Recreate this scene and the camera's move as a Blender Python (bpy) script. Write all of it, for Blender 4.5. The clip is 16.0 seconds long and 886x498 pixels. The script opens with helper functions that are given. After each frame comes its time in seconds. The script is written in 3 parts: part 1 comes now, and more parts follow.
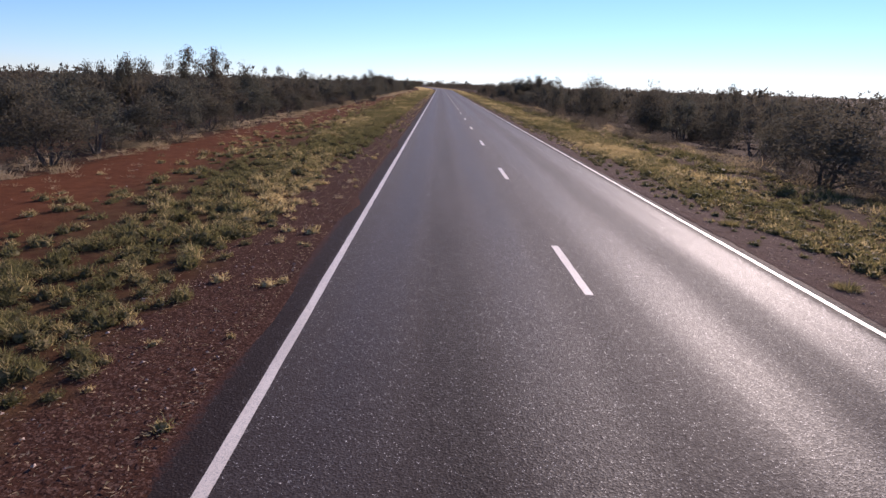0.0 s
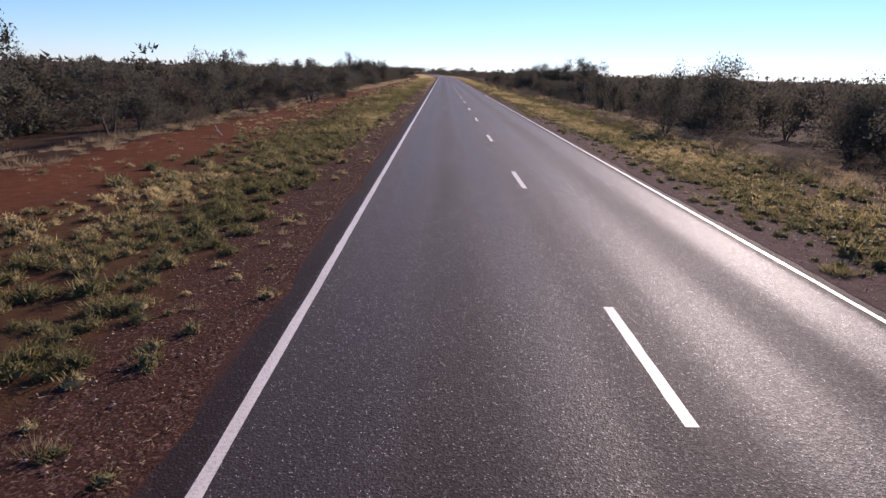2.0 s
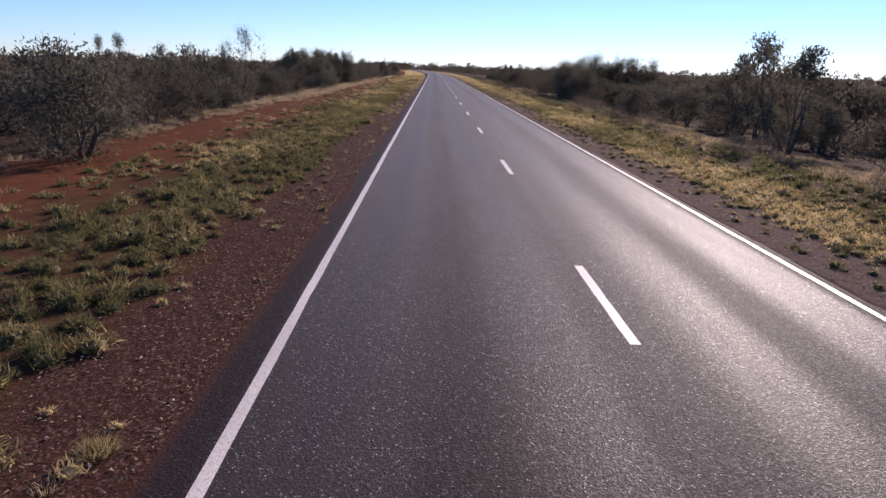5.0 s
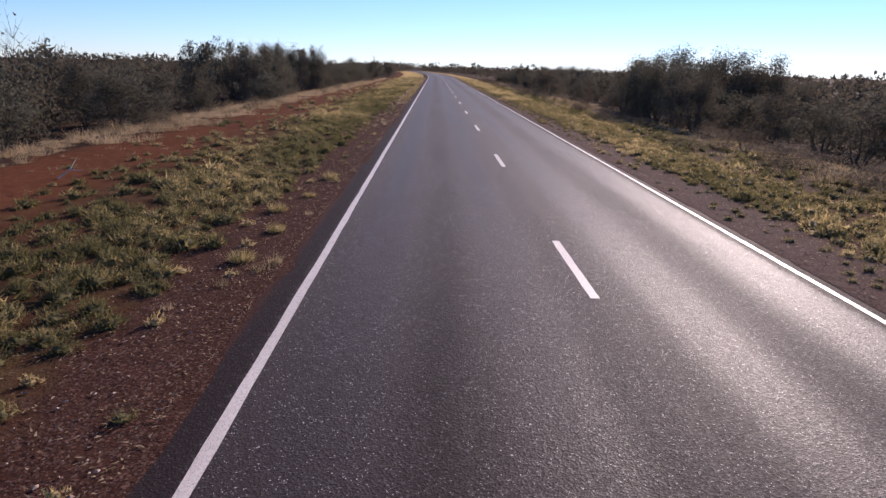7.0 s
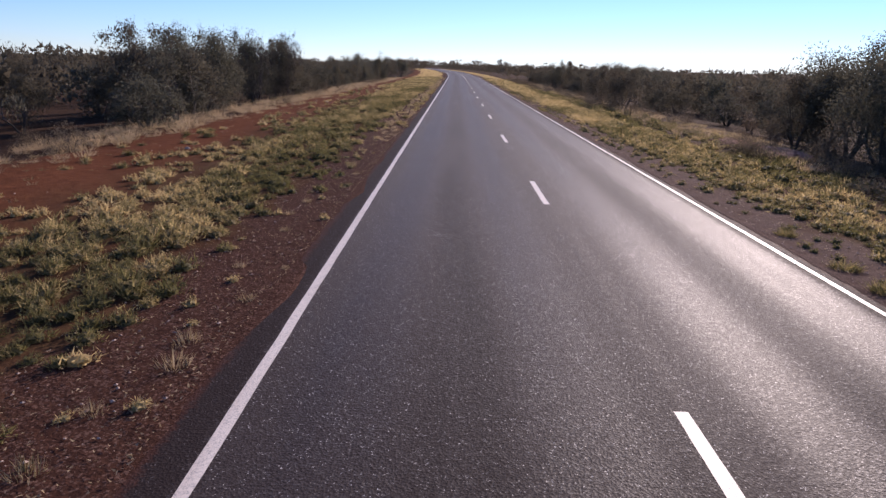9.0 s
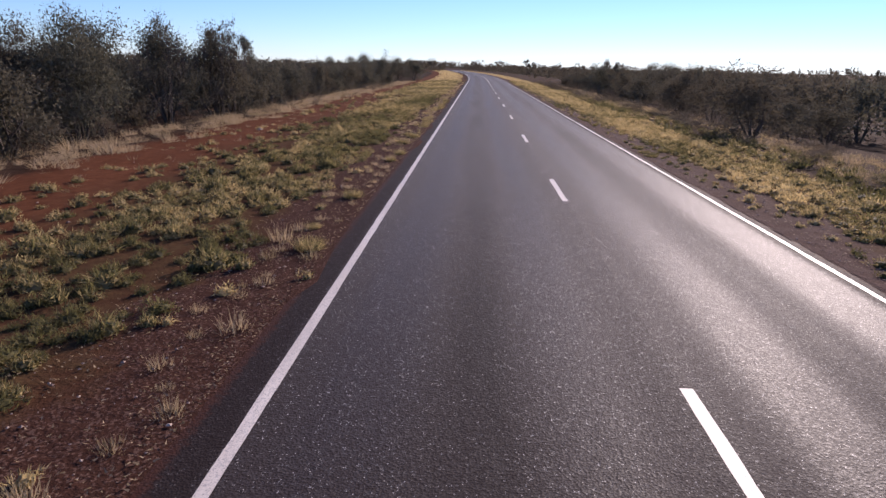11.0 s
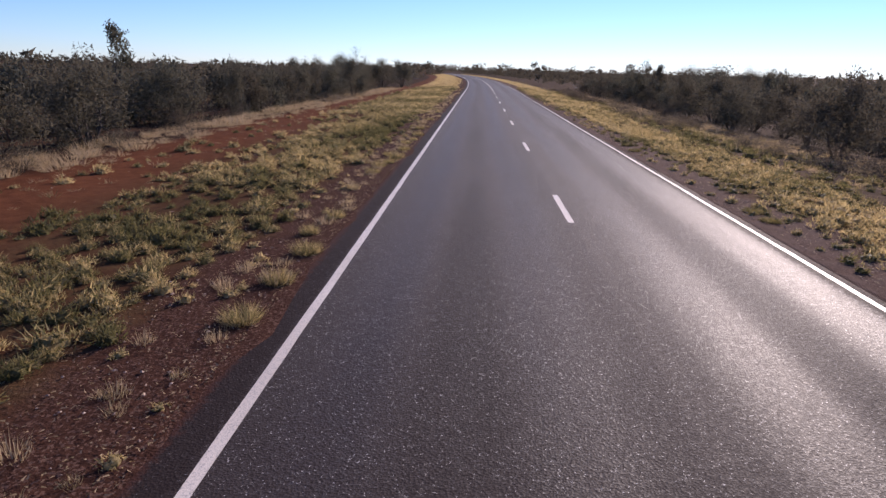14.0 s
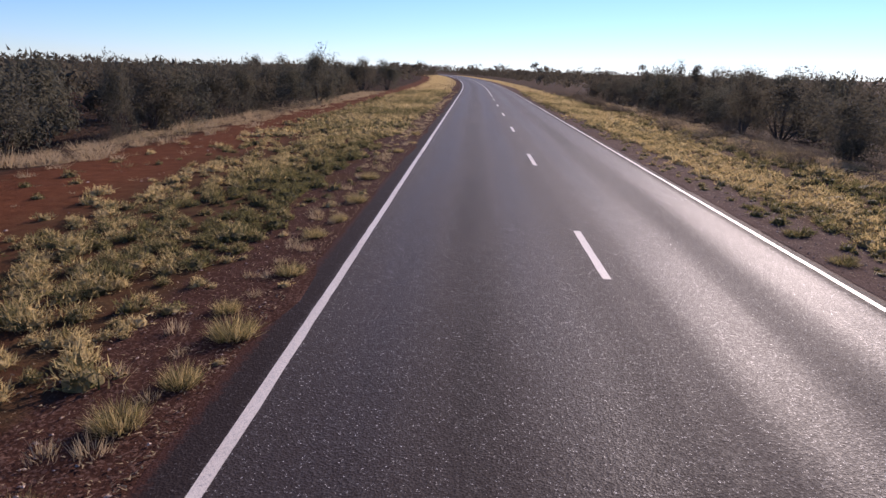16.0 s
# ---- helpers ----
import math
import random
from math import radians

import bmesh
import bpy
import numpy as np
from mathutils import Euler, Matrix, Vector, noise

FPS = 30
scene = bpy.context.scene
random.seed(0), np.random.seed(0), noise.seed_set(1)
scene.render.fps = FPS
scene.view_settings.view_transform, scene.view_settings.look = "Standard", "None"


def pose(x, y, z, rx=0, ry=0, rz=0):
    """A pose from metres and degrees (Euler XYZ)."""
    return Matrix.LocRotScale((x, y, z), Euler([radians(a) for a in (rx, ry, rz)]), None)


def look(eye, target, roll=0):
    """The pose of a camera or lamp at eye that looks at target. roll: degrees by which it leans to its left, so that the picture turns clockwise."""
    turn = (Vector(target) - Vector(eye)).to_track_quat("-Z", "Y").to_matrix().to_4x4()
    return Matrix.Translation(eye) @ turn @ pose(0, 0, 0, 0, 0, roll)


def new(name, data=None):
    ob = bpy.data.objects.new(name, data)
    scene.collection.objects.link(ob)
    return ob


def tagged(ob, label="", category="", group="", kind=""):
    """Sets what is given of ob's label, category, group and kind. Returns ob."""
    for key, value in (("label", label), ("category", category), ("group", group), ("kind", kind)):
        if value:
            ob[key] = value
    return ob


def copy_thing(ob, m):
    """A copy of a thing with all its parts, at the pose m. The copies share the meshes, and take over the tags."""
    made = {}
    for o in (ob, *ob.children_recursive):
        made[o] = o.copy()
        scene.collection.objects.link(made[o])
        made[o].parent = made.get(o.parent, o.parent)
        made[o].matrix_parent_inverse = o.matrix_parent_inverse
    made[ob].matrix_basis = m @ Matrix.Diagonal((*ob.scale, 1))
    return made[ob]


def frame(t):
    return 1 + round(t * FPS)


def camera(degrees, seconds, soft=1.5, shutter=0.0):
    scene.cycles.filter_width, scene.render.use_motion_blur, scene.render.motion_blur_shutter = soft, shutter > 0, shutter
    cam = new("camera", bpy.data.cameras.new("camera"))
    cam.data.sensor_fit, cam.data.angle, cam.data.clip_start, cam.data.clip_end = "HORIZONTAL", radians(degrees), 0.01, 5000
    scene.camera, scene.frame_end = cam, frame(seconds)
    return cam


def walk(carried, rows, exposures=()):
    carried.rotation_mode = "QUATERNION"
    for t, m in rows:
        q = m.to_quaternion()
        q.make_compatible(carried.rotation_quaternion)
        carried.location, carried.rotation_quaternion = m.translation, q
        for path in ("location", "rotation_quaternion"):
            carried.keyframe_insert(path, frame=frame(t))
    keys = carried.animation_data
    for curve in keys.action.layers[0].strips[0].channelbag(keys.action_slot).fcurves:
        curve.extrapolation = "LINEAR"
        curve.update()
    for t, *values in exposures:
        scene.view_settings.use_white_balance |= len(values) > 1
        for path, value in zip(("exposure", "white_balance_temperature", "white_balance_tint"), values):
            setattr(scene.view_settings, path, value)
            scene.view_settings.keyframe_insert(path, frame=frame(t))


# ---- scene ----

# ---- camera: a high windscreen seat on the kerb-side lane of a straight outback road ----
cam = camera(69.2, 16.0)
PATH = [
    (0.0, -2.309, 2.92, 2.968, -14.40, -1.81, -0.24),
    (0.5, -2.310, 12.33, 2.968, -14.71, -1.63, -0.15),
    (1.0, -2.270, 22.89, 2.968, -14.90, -1.46, -0.09),
    (1.5, -2.238, 32.25, 2.968, -15.11, -1.51, 0.20),
    (2.0, -2.284, 42.96, 2.968, -15.48, -1.56, -0.03),
    (2.5, -2.307, 51.99, 2.968, -15.62, -1.50, -0.24),
    (3.0, -2.277, 62.28, 2.968, -15.71, -1.45, -0.19),
    (3.5, -2.286, 71.47, 2.968, -15.68, -1.51, -0.32),
    (4.0, -2.355, 82.25, 2.968, -15.86, -1.58, -0.54),
    (6.5, -2.356, 126.83, 2.968, -15.78, -1.58, -0.85),
    (7.0, -2.242, 135.81, 2.968, -15.79, -1.44, -0.69),
    (7.5, -2.148, 143.18, 2.968, -15.88, -1.31, -0.68),
    (8.0, -2.085, 151.56, 2.968, -15.92, -1.24, -0.49),
    (8.5, -2.056, 158.35, 2.968, -15.90, -1.18, 0.50),
    (9.0, -2.128, 165.77, 2.968, -16.04, -1.52, 1.16),
    (11.5, -2.112, 194.20, 2.968, -15.95, -1.15, 3.21),
    (12.0, -2.013, 198.96, 2.968, -15.93, -1.21, 3.26),
    (12.5, -1.989, 202.97, 2.968, -15.92, -1.27, 3.21),
    (13.0, -1.969, 207.12, 2.968, -15.91, -1.31, 3.24),
    (13.5, -1.958, 210.94, 2.968, -15.89, -1.35, 3.13),
    (14.0, -1.967, 215.12, 2.968, -15.70, -1.26, 3.19),
    (14.5, -1.962, 218.73, 2.968, -15.83, -1.17, 3.04),
    (15.0, -1.956, 222.91, 2.968, -15.85, -1.14, 3.20),
    (15.5, -2.009, 226.51, 2.968, -15.73, -1.11, 3.02),
    (16.0, -2.085, 230.73, 2.968, -15.62, -1.41, 2.79),
]
walk(cam, [(t, pose(x, y, z, 90 + pitch, roll, yaw)) for t, x, y, z, pitch, roll, yaw in PATH],
     exposures=[(0.0, 0.78, 6680, 29), (16.0, 0.76, 6680, 29)])

# ---- light: low morning sun ahead on the right, clear sky ----
SUN_AZ, SUN_EL = 30.5, 22.0          # degrees right of the road's heading, above the horizon
world = bpy.data.worlds.new("clear_sky")
scene.world = world
world.use_nodes = True
wn, wl = world.node_tree.nodes, world.node_tree.links
sky = wn.new("ShaderNodeTexSky")
sky.sky_type, sky.sun_disc = "NISHITA", False
sky.sun_elevation, sky.sun_rotation = radians(SUN_EL), radians(SUN_AZ)
sky.altitude, sky.air_density, sky.dust_density, sky.ozone_density = 400, 0.9, 0.0, 8.0
wl.new(sky.outputs[0], wn["Background"].inputs[0])
wn["Background"].inputs[1].default_value = 0.095
lamp = bpy.data.lights.new("sun", "SUN")
lamp.energy, lamp.angle, lamp.color = 4.3, radians(0.6), (1.0, 0.92, 0.81)
sun = new("sun", lamp)
way = Vector((math.sin(radians(SUN_AZ)) * math.cos(radians(SUN_EL)), math.cos(radians(SUN_AZ)) * math.cos(radians(SUN_EL)), math.sin(radians(SUN_EL))))
sun.matrix_basis = look(way * 50, (0, 0, 0))

# ---- materials ----


class Mat:
    """A small builder for node materials."""

    def __init__(self, name, rough=0.8, spec=0.3):
        self.m = bpy.data.materials.new(name)
        self.m.use_nodes = True
        self.t = self.m.node_tree
        self.b = self.t.nodes["Principled BSDF"]
        self.b.inputs["Roughness"].default_value = rough
        self.b.inputs["Specular IOR Level"].default_value = spec

    def put(self, socket, value):
        if hasattr(value, "links"):
            self.t.links.new(value, socket)
        elif isinstance(value, (tuple, list)) and len(value) == 3 and socket.type == "RGBA":
            socket.default_value = (*value, 1)
        else:
            socket.default_value = value

    def coords(self):
        return self.t.nodes.new("ShaderNodeTexCoord").outputs["Object"]

    def scaled(self, v, s):
        n = self.t.nodes.new("ShaderNodeMapping")
        self.put(n.inputs[0], v)
        n.inputs["Scale"].default_value = s
        return n.outputs[0]

    def noise(self, v, scale, detail=4.0, rough=0.55, distort=0.0):
        n = self.t.nodes.new("ShaderNodeTexNoise")
        self.put(n.inputs["Vector"], v)
        n.inputs["Scale"].default_value, n.inputs["Detail"].default_value = scale, detail
        n.inputs["Roughness"].default_value, n.inputs["Distortion"].default_value = rough, distort
        return n.outputs[0]

    def voronoi(self, v, scale, out="Distance"):
        n = self.t.nodes.new("ShaderNodeTexVoronoi")
        self.put(n.inputs["Vector"], v)
        n.inputs["Scale"].default_value = scale
        return n.outputs[out]

    def attr(self, name):
        n = self.t.nodes.new("ShaderNodeAttribute")
        n.attribute_name = name
        return n.outputs["Fac"]

    def island(self):
        return self.t.nodes.new("ShaderNodeNewGeometry").outputs["Random Per Island"]

    def thing(self):
        return self.t.nodes.new("ShaderNodeObjectInfo").outputs["Random"]

    def math(self, op, a, b=0.0, c=0.0):
        n = self.t.nodes.new("ShaderNodeMath")
        n.operation = op
        for s, v in zip(n.inputs, (a, b, c)):
            self.put(s, v)
        return n.outputs[0]

    def ramp(self, v, stops, mode="LINEAR"):
        """stops: (place, grey or colour)"""
        n = self.t.nodes.new("ShaderNodeValToRGB")
        n.color_ramp.interpolation = mode
        e = n.color_ramp.elements
        while len(e) < len(stops):
            e.new(0.5)
        for q, (p, c) in zip(e, stops):
            q.position = p
            q.color = (*c, 1) if isinstance(c, tuple) else (c, c, c, 1)
        self.put(n.inputs[0], v)
        return n.outputs[0]

    def mix(self, f, a, b, mode="MIX"):
        n = self.t.nodes.new("ShaderNodeMix")
        n.data_type, n.blend_type = "RGBA", mode
        self.put(n.inputs[0], f)
        self.put(n.inputs[6], a)
        self.put(n.inputs[7], b)
        return n.outputs[2]

    def step(self, v, a, b):
        """0 below a, 1 above b, smooth between"""
        n = self.t.nodes.new("ShaderNodeMapRange")
        n.interpolation_type = "SMOOTHSTEP"
        self.put(n.inputs[0], v)
        n.inputs[1].default_value, n.inputs[2].default_value = a, b
        return n.outputs[0]

    def bump(self, h, strength, dist):
        n = self.t.nodes.new("ShaderNodeBump")
        n.inputs["Strength"].default_value, n.inputs["Distance"].default_value = strength, dist
        self.put(n.inputs["Height"], h)
        if self.b.inputs["Normal"].links:
            self.t.links.new(self.b.inputs["Normal"].links[0].from_socket, n.inputs["Normal"])
        self.t.links.new(n.outputs[0], self.b.inputs["Normal"])

    def colour(self, c):
        self.put(self.b.inputs["Base Color"], c)
        return self

    def rough(self, r):
        self.put(self.b.inputs["Roughness"], r)

    def sheen(self, weight, rough, tint):
        """a sheen layer that brightens at a grazing look, in place of haze and glare"""
        self.put(self.b.inputs["Sheen Weight"], weight)
        self.b.inputs["Sheen Roughness"].default_value = rough
        self.b.inputs["Sheen Tint"].default_value = (*tint, 1)

    def see_through(self, c, share):
        """light that comes through thin leaves"""
        tr = self.t.nodes.new("ShaderNodeBsdfTranslucent")
        self.put(tr.inputs[0], c)
        mx = self.t.nodes.new("ShaderNodeMixShader")
        mx.inputs[0].default_value = share
        out = self.t.nodes["Material Output"]
        self.t.links.new(self.b.outputs[0], mx.inputs[1])
        self.t.links.new(tr.outputs[0], mx.inputs[2])
        self.t.links.new(mx.outputs[0], out.inputs[0])


def mat_asphalt():
    k = Mat("asphalt", 0.5, 0.2)
    p = k.coords()
    u = k.attr("across")
    long = k.scaled(p, (1, 0.06, 1))
    wob = k.math("MULTIPLY", k.math("SUBTRACT", k.noise(k.scaled(p, (0.3, 0.05, 1)), 1.0, 3), 0.5), 0.5)
    w = k.math("ADD", u, wob)
    # four wheel paths, worn smooth; rougher chip between them
    paths = None
    for c, h in ((-3.1, 0.45), (-1.0, 0.45), (1.1, 0.45), (3.0, 0.5)):
        d = k.math("ABSOLUTE", k.math("SUBTRACT", w, c))
        s = k.math("SUBTRACT", 1.0, k.step(d, h * 0.35, h * 1.7))
        paths = s if paths is None else k.math("MAXIMUM", paths, s)
    grain = k.noise(p, 100, 3, 0.7)
    chips = k.math("ADD", k.voronoi(p, 46, "Color"), 0.0)
    chip_d = k.voronoi(p, 46)
    fine = k.math("ADD", k.voronoi(p, 95, "Color"), 0.0)
    patch = k.noise(long, 1.4, 5, 0.6)
    c = k.mix(k.ramp(patch, [(0.3, 0.0), (0.7, 1.0)]), (0.020, 0.0142, 0.0138), (0.032, 0.0232, 0.0224))
    c = k.mix(k.ramp(k.math("ADD", k.math("MULTIPLY", grain, 0.4), k.math("MULTIPLY", fine, 0.6)), [(0.30, 0.0), (0.75, 1.0)]), c, (0.044, 0.0326, 0.0310))
    # a few pale stones in the seal
    pale = k.math("MULTIPLY", k.ramp(k.math("MULTIPLY", chips, fine), [(0.60, 0.0), (0.63, 1.0)]), k.math("SUBTRACT", 1.0, k.step(k.voronoi(p, 95), 0.25, 0.5)))
    c = k.mix(k.math("MULTIPLY", pale, 0.9), c, (0.62, 0.58, 0.56))
    oily = None
    for q in (-2.05, 2.08):
        d = k.math("ABSOLUTE", k.math("SUBTRACT", w, q))
        s = k.math("MULTIPLY", k.math("SUBTRACT", 1.0, k.step(d, 0.1, 0.6)), k.ramp(k.noise(k.scaled(p, (1, 0.12, 1)), 0.9, 4), [(0.35, 0.1), (0.65, 0.6)]))
        c = k.mix(s, c, (0.014, 0.0105, 0.010))
        oily = s if oily is None else k.math("MAXIMUM", oily, s)
    # dark unworn margin outside the edge lines, dirt over the last hand's width
    off = k.math("ADD", k.math("ABSOLUTE", k.math("ADD", u, 0.31)), k.math("MULTIPLY", k.math("SUBTRACT", k.noise(p, 11, 4, 0.7), 0.5), 0.34))
    margin = k.step(off, 3.70, 3.86)
    c = k.mix(k.math("MULTIPLY", margin, 0.75), c, k.mix(grain, (0.012, 0.009, 0.009), (0.036, 0.026, 0.024)))
    c = k.mix(k.math("MULTIPLY", k.step(off, 4.08, 4.20), 0.9), c, k.mix(grain, (0.030, 0.013, 0.010), (0.080, 0.034, 0.024)))
    k.colour(c)
    r = k.math("SUBTRACT", 0.75, k.math("MULTIPLY", paths, 0.12))
    r = k.math("ADD", r, k.math("MULTIPLY", k.math("SUBTRACT", patch, 0.5), 0.16))
    k.rough(r)
    gloss = k.math("MULTIPLY", k.ramp(chips, [(0.2, 0.070), (0.55, 0.118), (0.88, 0.27)]), k.ramp(fine, [(0.2, 0.65), (0.8, 1.3)]))
    gloss = k.math("MULTIPLY", gloss, k.math("SUBTRACT", 1.0, k.math("MULTIPLY", oily, 0.55)))
    k.put(k.b.inputs["Specular IOR Level"], k.math("MULTIPLY", gloss, k.math("SUBTRACT", 1.0, k.math("MULTIPLY", margin, 0.7))))
    k.bump(k.math("ADD", k.math("MULTIPLY", grain, 0.5), k.math("MULTIPLY", chip_d, 1.2)), 0.55, 0.006)
    # stands in for the pale haze and glare over the road ahead
    k.sheen(k.math("MULTIPLY", k.math("SUBTRACT", 1.0, margin), 0.075), 0.30, (1.0, 0.95, 0.95))
    return k.m


def mat_ground():
    """Gravel shoulder, turf strip, graded red dirt and leaf-strewn bush floor, by the distance from the road's middle."""
    k = Mat("outback_ground", 1.0, 0.02)
    p = k.coords()
    u = k.attr("across")
    n1 = k.noise(p, 0.5, 5, 0.6)
    n2 = k.noise(p, 2.6, 6, 0.65)
    n3 = k.noise(p, 22, 4, 0.65)
    st = k.voronoi(p, 44, "Color")
    w = k.math("ADD", u, k.math("MULTIPLY", k.math("SUBTRACT", n1, 0.5), 3.0))
    w = k.math("ADD", w, k.math("MULTIPLY", k.math("SUBTRACT", n2, 0.5), 1.0))
    stone = k.ramp(st, [(0.66, 0.0), (0.72, 1.0)])
    gravel = k.mix(n3, (0.034, 0.0150, 0.0105), (0.084, 0.039, 0.027))
    gravel = k.mix(k.math("MULTIPLY", stone, 0.35), gravel, (0.25, 0.155, 0.12))
    turf = k.mix(k.ramp(n2, [(0.35, 0.0), (0.65, 1.0)]), (0.072, 0.032, 0.018), (0.098, 0.058, 0.028))
    red = k.mix(k.ramp(n2, [(0.3, 0.0), (0.7, 1.0)]), (0.098, 0.036, 0.018), (0.165, 0.062, 0.030))
    # leaf litter brown, darkened further to hold the shade of scrub and trees
    bush = k.mix(k.ramp(n2, [(0.35, 0.0), (0.6, 1.0)]), (0.035, 0.019, 0.013), (0.075, 0.046, 0.030))
    # left of the road
    left = k.mix(k.step(w, -6.5, -5.9), turf, gravel)
    left = k.mix(k.step(w, -13.2, -9.4), red, left)
    left = k.mix(k.step(w, -17.4, -15.8), bush, left)
    # right shoulder gravel mixed paler; its sheen against the sun is in the colour
    right = k.mix(k.step(w, 5.1, 6.0), k.mix(k.math("MULTIPLY", n2, 1.35), gravel, k.mix(n3, (0.075, 0.049, 0.040), (0.195, 0.135, 0.112))), turf)
    right = k.mix(k.step(w, 8.7, 10.4), right, bush)
    c = k.mix(k.step(u, -0.1, 0.1), left, right)
    c = k.mix(0.6, c, k.mix(1.0, c, k.ramp(n3, [(0.25, 0.55), (0.75, 1.0)]), "MULTIPLY"))
    k.colour(c)
    k.bump(n2, 0.5, 0.10)
    k.bump(k.math("ADD", n3, k.math("MULTIPLY", stone, 0.6)), 0.7, 0.02)
    return k.m


def mat_paint():
    k = Mat("road_paint", 0.55, 0.4)
    p = k.coords()
    worn = k.ramp(k.noise(p, 60, 4, 0.7), [(0.36, 0.0), (0.50, 1.0)])
    dirt = k.noise(k.scaled(p, (1, 0.15, 1)), 3.0, 4)
    c = k.mix(k.ramp(dirt, [(0.3, 0.0), (0.75, 1.0)]), (0.69, 0.62, 0.54), (0.53, 0.46, 0.395))
    k.colour(k.mix(worn, (0.30, 0.28, 0.26), c))
    k.bump(k.noise(p, 90, 2), 0.5, 0.004)
    return k.m


def mat_blades(name, dark, light, dry, share=0.45):
    """grass; the attribute tone runs from green to dry"""
    k = Mat(name, 0.7, 0.2)
    tone, r = k.attr("tone"), k.island()
    c = k.mix(r, dark, light)
    c = k.mix(k.ramp(tone, [(0.25, 0.0), (0.8, 1.0)]), c, k.mix(r, dry, tuple(min(1, 1.3 * q) for q in dry)))
    k.colour(c)
    k.see_through(c, share)
    return k.m


def mat_leaf(name, a, b, share=0.2):
    k = Mat(name, 0.9, 0.08)
    c = k.mix(k.island(), a, b)
    c = k.mix(k.math("MULTIPLY", k.thing(), 0.75), c, tuple(0.5 * (p + q) for p, q in zip(a, (0.13, 0.088, 0.06))))
    k.colour(c)
    k.see_through(c, share)
    return k.m


def mat_bark():
    k = Mat("grey_bark", 0.9, 0.15)
    p = k.coords()
    n = k.noise(k.scaled(p, (1, 1, 0.2)), 40, 5, 0.7)
    k.colour(k.mix(n, (0.035, 0.027, 0.022), (0.13, 0.105, 0.088)))
    k.bump(n, 0.8, 0.02)
    return k.m


def mat_stone(name, a, b, dust=(0.5, 0.4, 0.33)):
    k = Mat(name, 0.95, 0.06)
    c = k.mix(k.island(), a, b)
    n = k.noise(k.coords(), 30, 4)
    k.colour(k.mix(0.4, c, k.mix(n, (0.03, 0.02, 0.015), dust)))
    return k.m


ASPHALT, GROUND, PAINT, BARK = mat_asphalt(), mat_ground(), mat_paint(), mat_bark()
TURF = mat_blades("verge_grass", (0.056, 0.055, 0.023), (0.175, 0.153, 0.060), (0.50, 0.375, 0.180), 0.52)
STRAW = mat_blades("straw_grass", (0.11, 0.088, 0.042), (0.22, 0.17, 0.085), (0.36, 0.27, 0.165))
LEAF = mat_leaf("mulga_leaf", (0.066, 0.066, 0.048), (0.155, 0.146, 0.104), 0.38)
SCRUB = mat_leaf("scrub_leaf", (0.095, 0.076, 0.052), (0.21, 0.17, 0.12), 0.38)
STONES = mat_stone("shoulder_stones", (0.20, 0.105, 0.075), (0.56, 0.43, 0.34))
PALE = mat_stone("pale_stone", (0.30, 0.25, 0.20), (0.42, 0.36, 0.30))
DRYWOOD = mat_stone("bleached_wood", (0.62, 0.56, 0.48), (0.78, 0.72, 0.62), (0.7, 0.64, 0.56))
CLOD = mat_stone("red_clods", (0.32, 0.15, 0.11), (0.44, 0.23, 0.17), (0.40, 0.22, 0.17))

# ---- helpers for meshes ----
rng = np.random.default_rng(7)


def mesh(name, verts, faces, material, smooth=False, **attributes):
    me = bpy.data.meshes.new(name)
    me.from_pydata(np.asarray(verts).tolist(), [], np.asarray(faces).tolist() if not isinstance(faces, list) else faces)
    me.materials.append(material)
    for key, values in attributes.items():
        a = me.attributes.new(key, "FLOAT", "POINT")
        a.data.foreach_set("value", np.asarray(values, dtype=np.float32))
    if smooth:
        me.shade_smooth()
    me.update()
    return me


def part(name, me, parent, label="", m=None):
    ob = new(name, me)
    ob.parent = parent
    if m is not None:
        ob.matrix_basis = m
    return tagged(ob, label)


def bend(y):
    """Where the road's middle runs: straight, then a left-hand curve."""
    d = np.clip(np.asarray(y, dtype=float) - 318.0, 0, None)
    return np.where(d < 320, -d * d / 4700.0, -(320.0 ** 2) / 4700.0 - (d - 320) * 0.1362)


ASPH_L, ASPH_R = -4.52, 3.90


def lumps(x, y):
    return (np.sin(x * 0.9 + 1.3 * np.sin(y * 0.31)) * np.sin(y * 0.77 + 0.6 * np.sin(x * 0.53)) * 0.5
            + np.sin(x * 2.3 + y * 1.1) * np.sin(y * 2.0 - x * 0.7) * 0.25)


def road_z(u):
    return -0.02 * np.abs(u)


def ground_z(u, y):
    """Height of the land at u metres from the road's middle."""
    u, y = np.asarray(u, dtype=float), np.asarray(y, dtype=float)
    side = np.where(u < 0, u - ASPH_L, ASPH_R - u)          # negative: outside the seal
    out = np.clip(-side, 0, None)
    z = np.where(u < 0, np.interp(out, [0, 1.5, 4.5, 7.5, 10, 14.5, 20], [-0.091, -0.15, -0.30, -0.40, -0.45, -0.75, -1.5]),
                 np.interp(out, [0, 1.5, 4.5, 7.5, 10, 14.5, 20], [-0.078, -0.15, -0.32, -0.50, -0.72, -1.2, -1.9]))
    z = z - 0.05 * np.clip(out - 20, 0, 24)
    rough = np.interp(out, [0, 1.5, 4, 10, 40], [0.01, 0.02, 0.06, 0.10, 0.15])
    z = z + lumps(u, y) * rough
    return np.where(side > 0.25, -0.30, z)


def land(u, y):
    """World place on the land at u from the road's middle."""
    return float(u + bend(y)), float(y), float(ground_z(u, y))


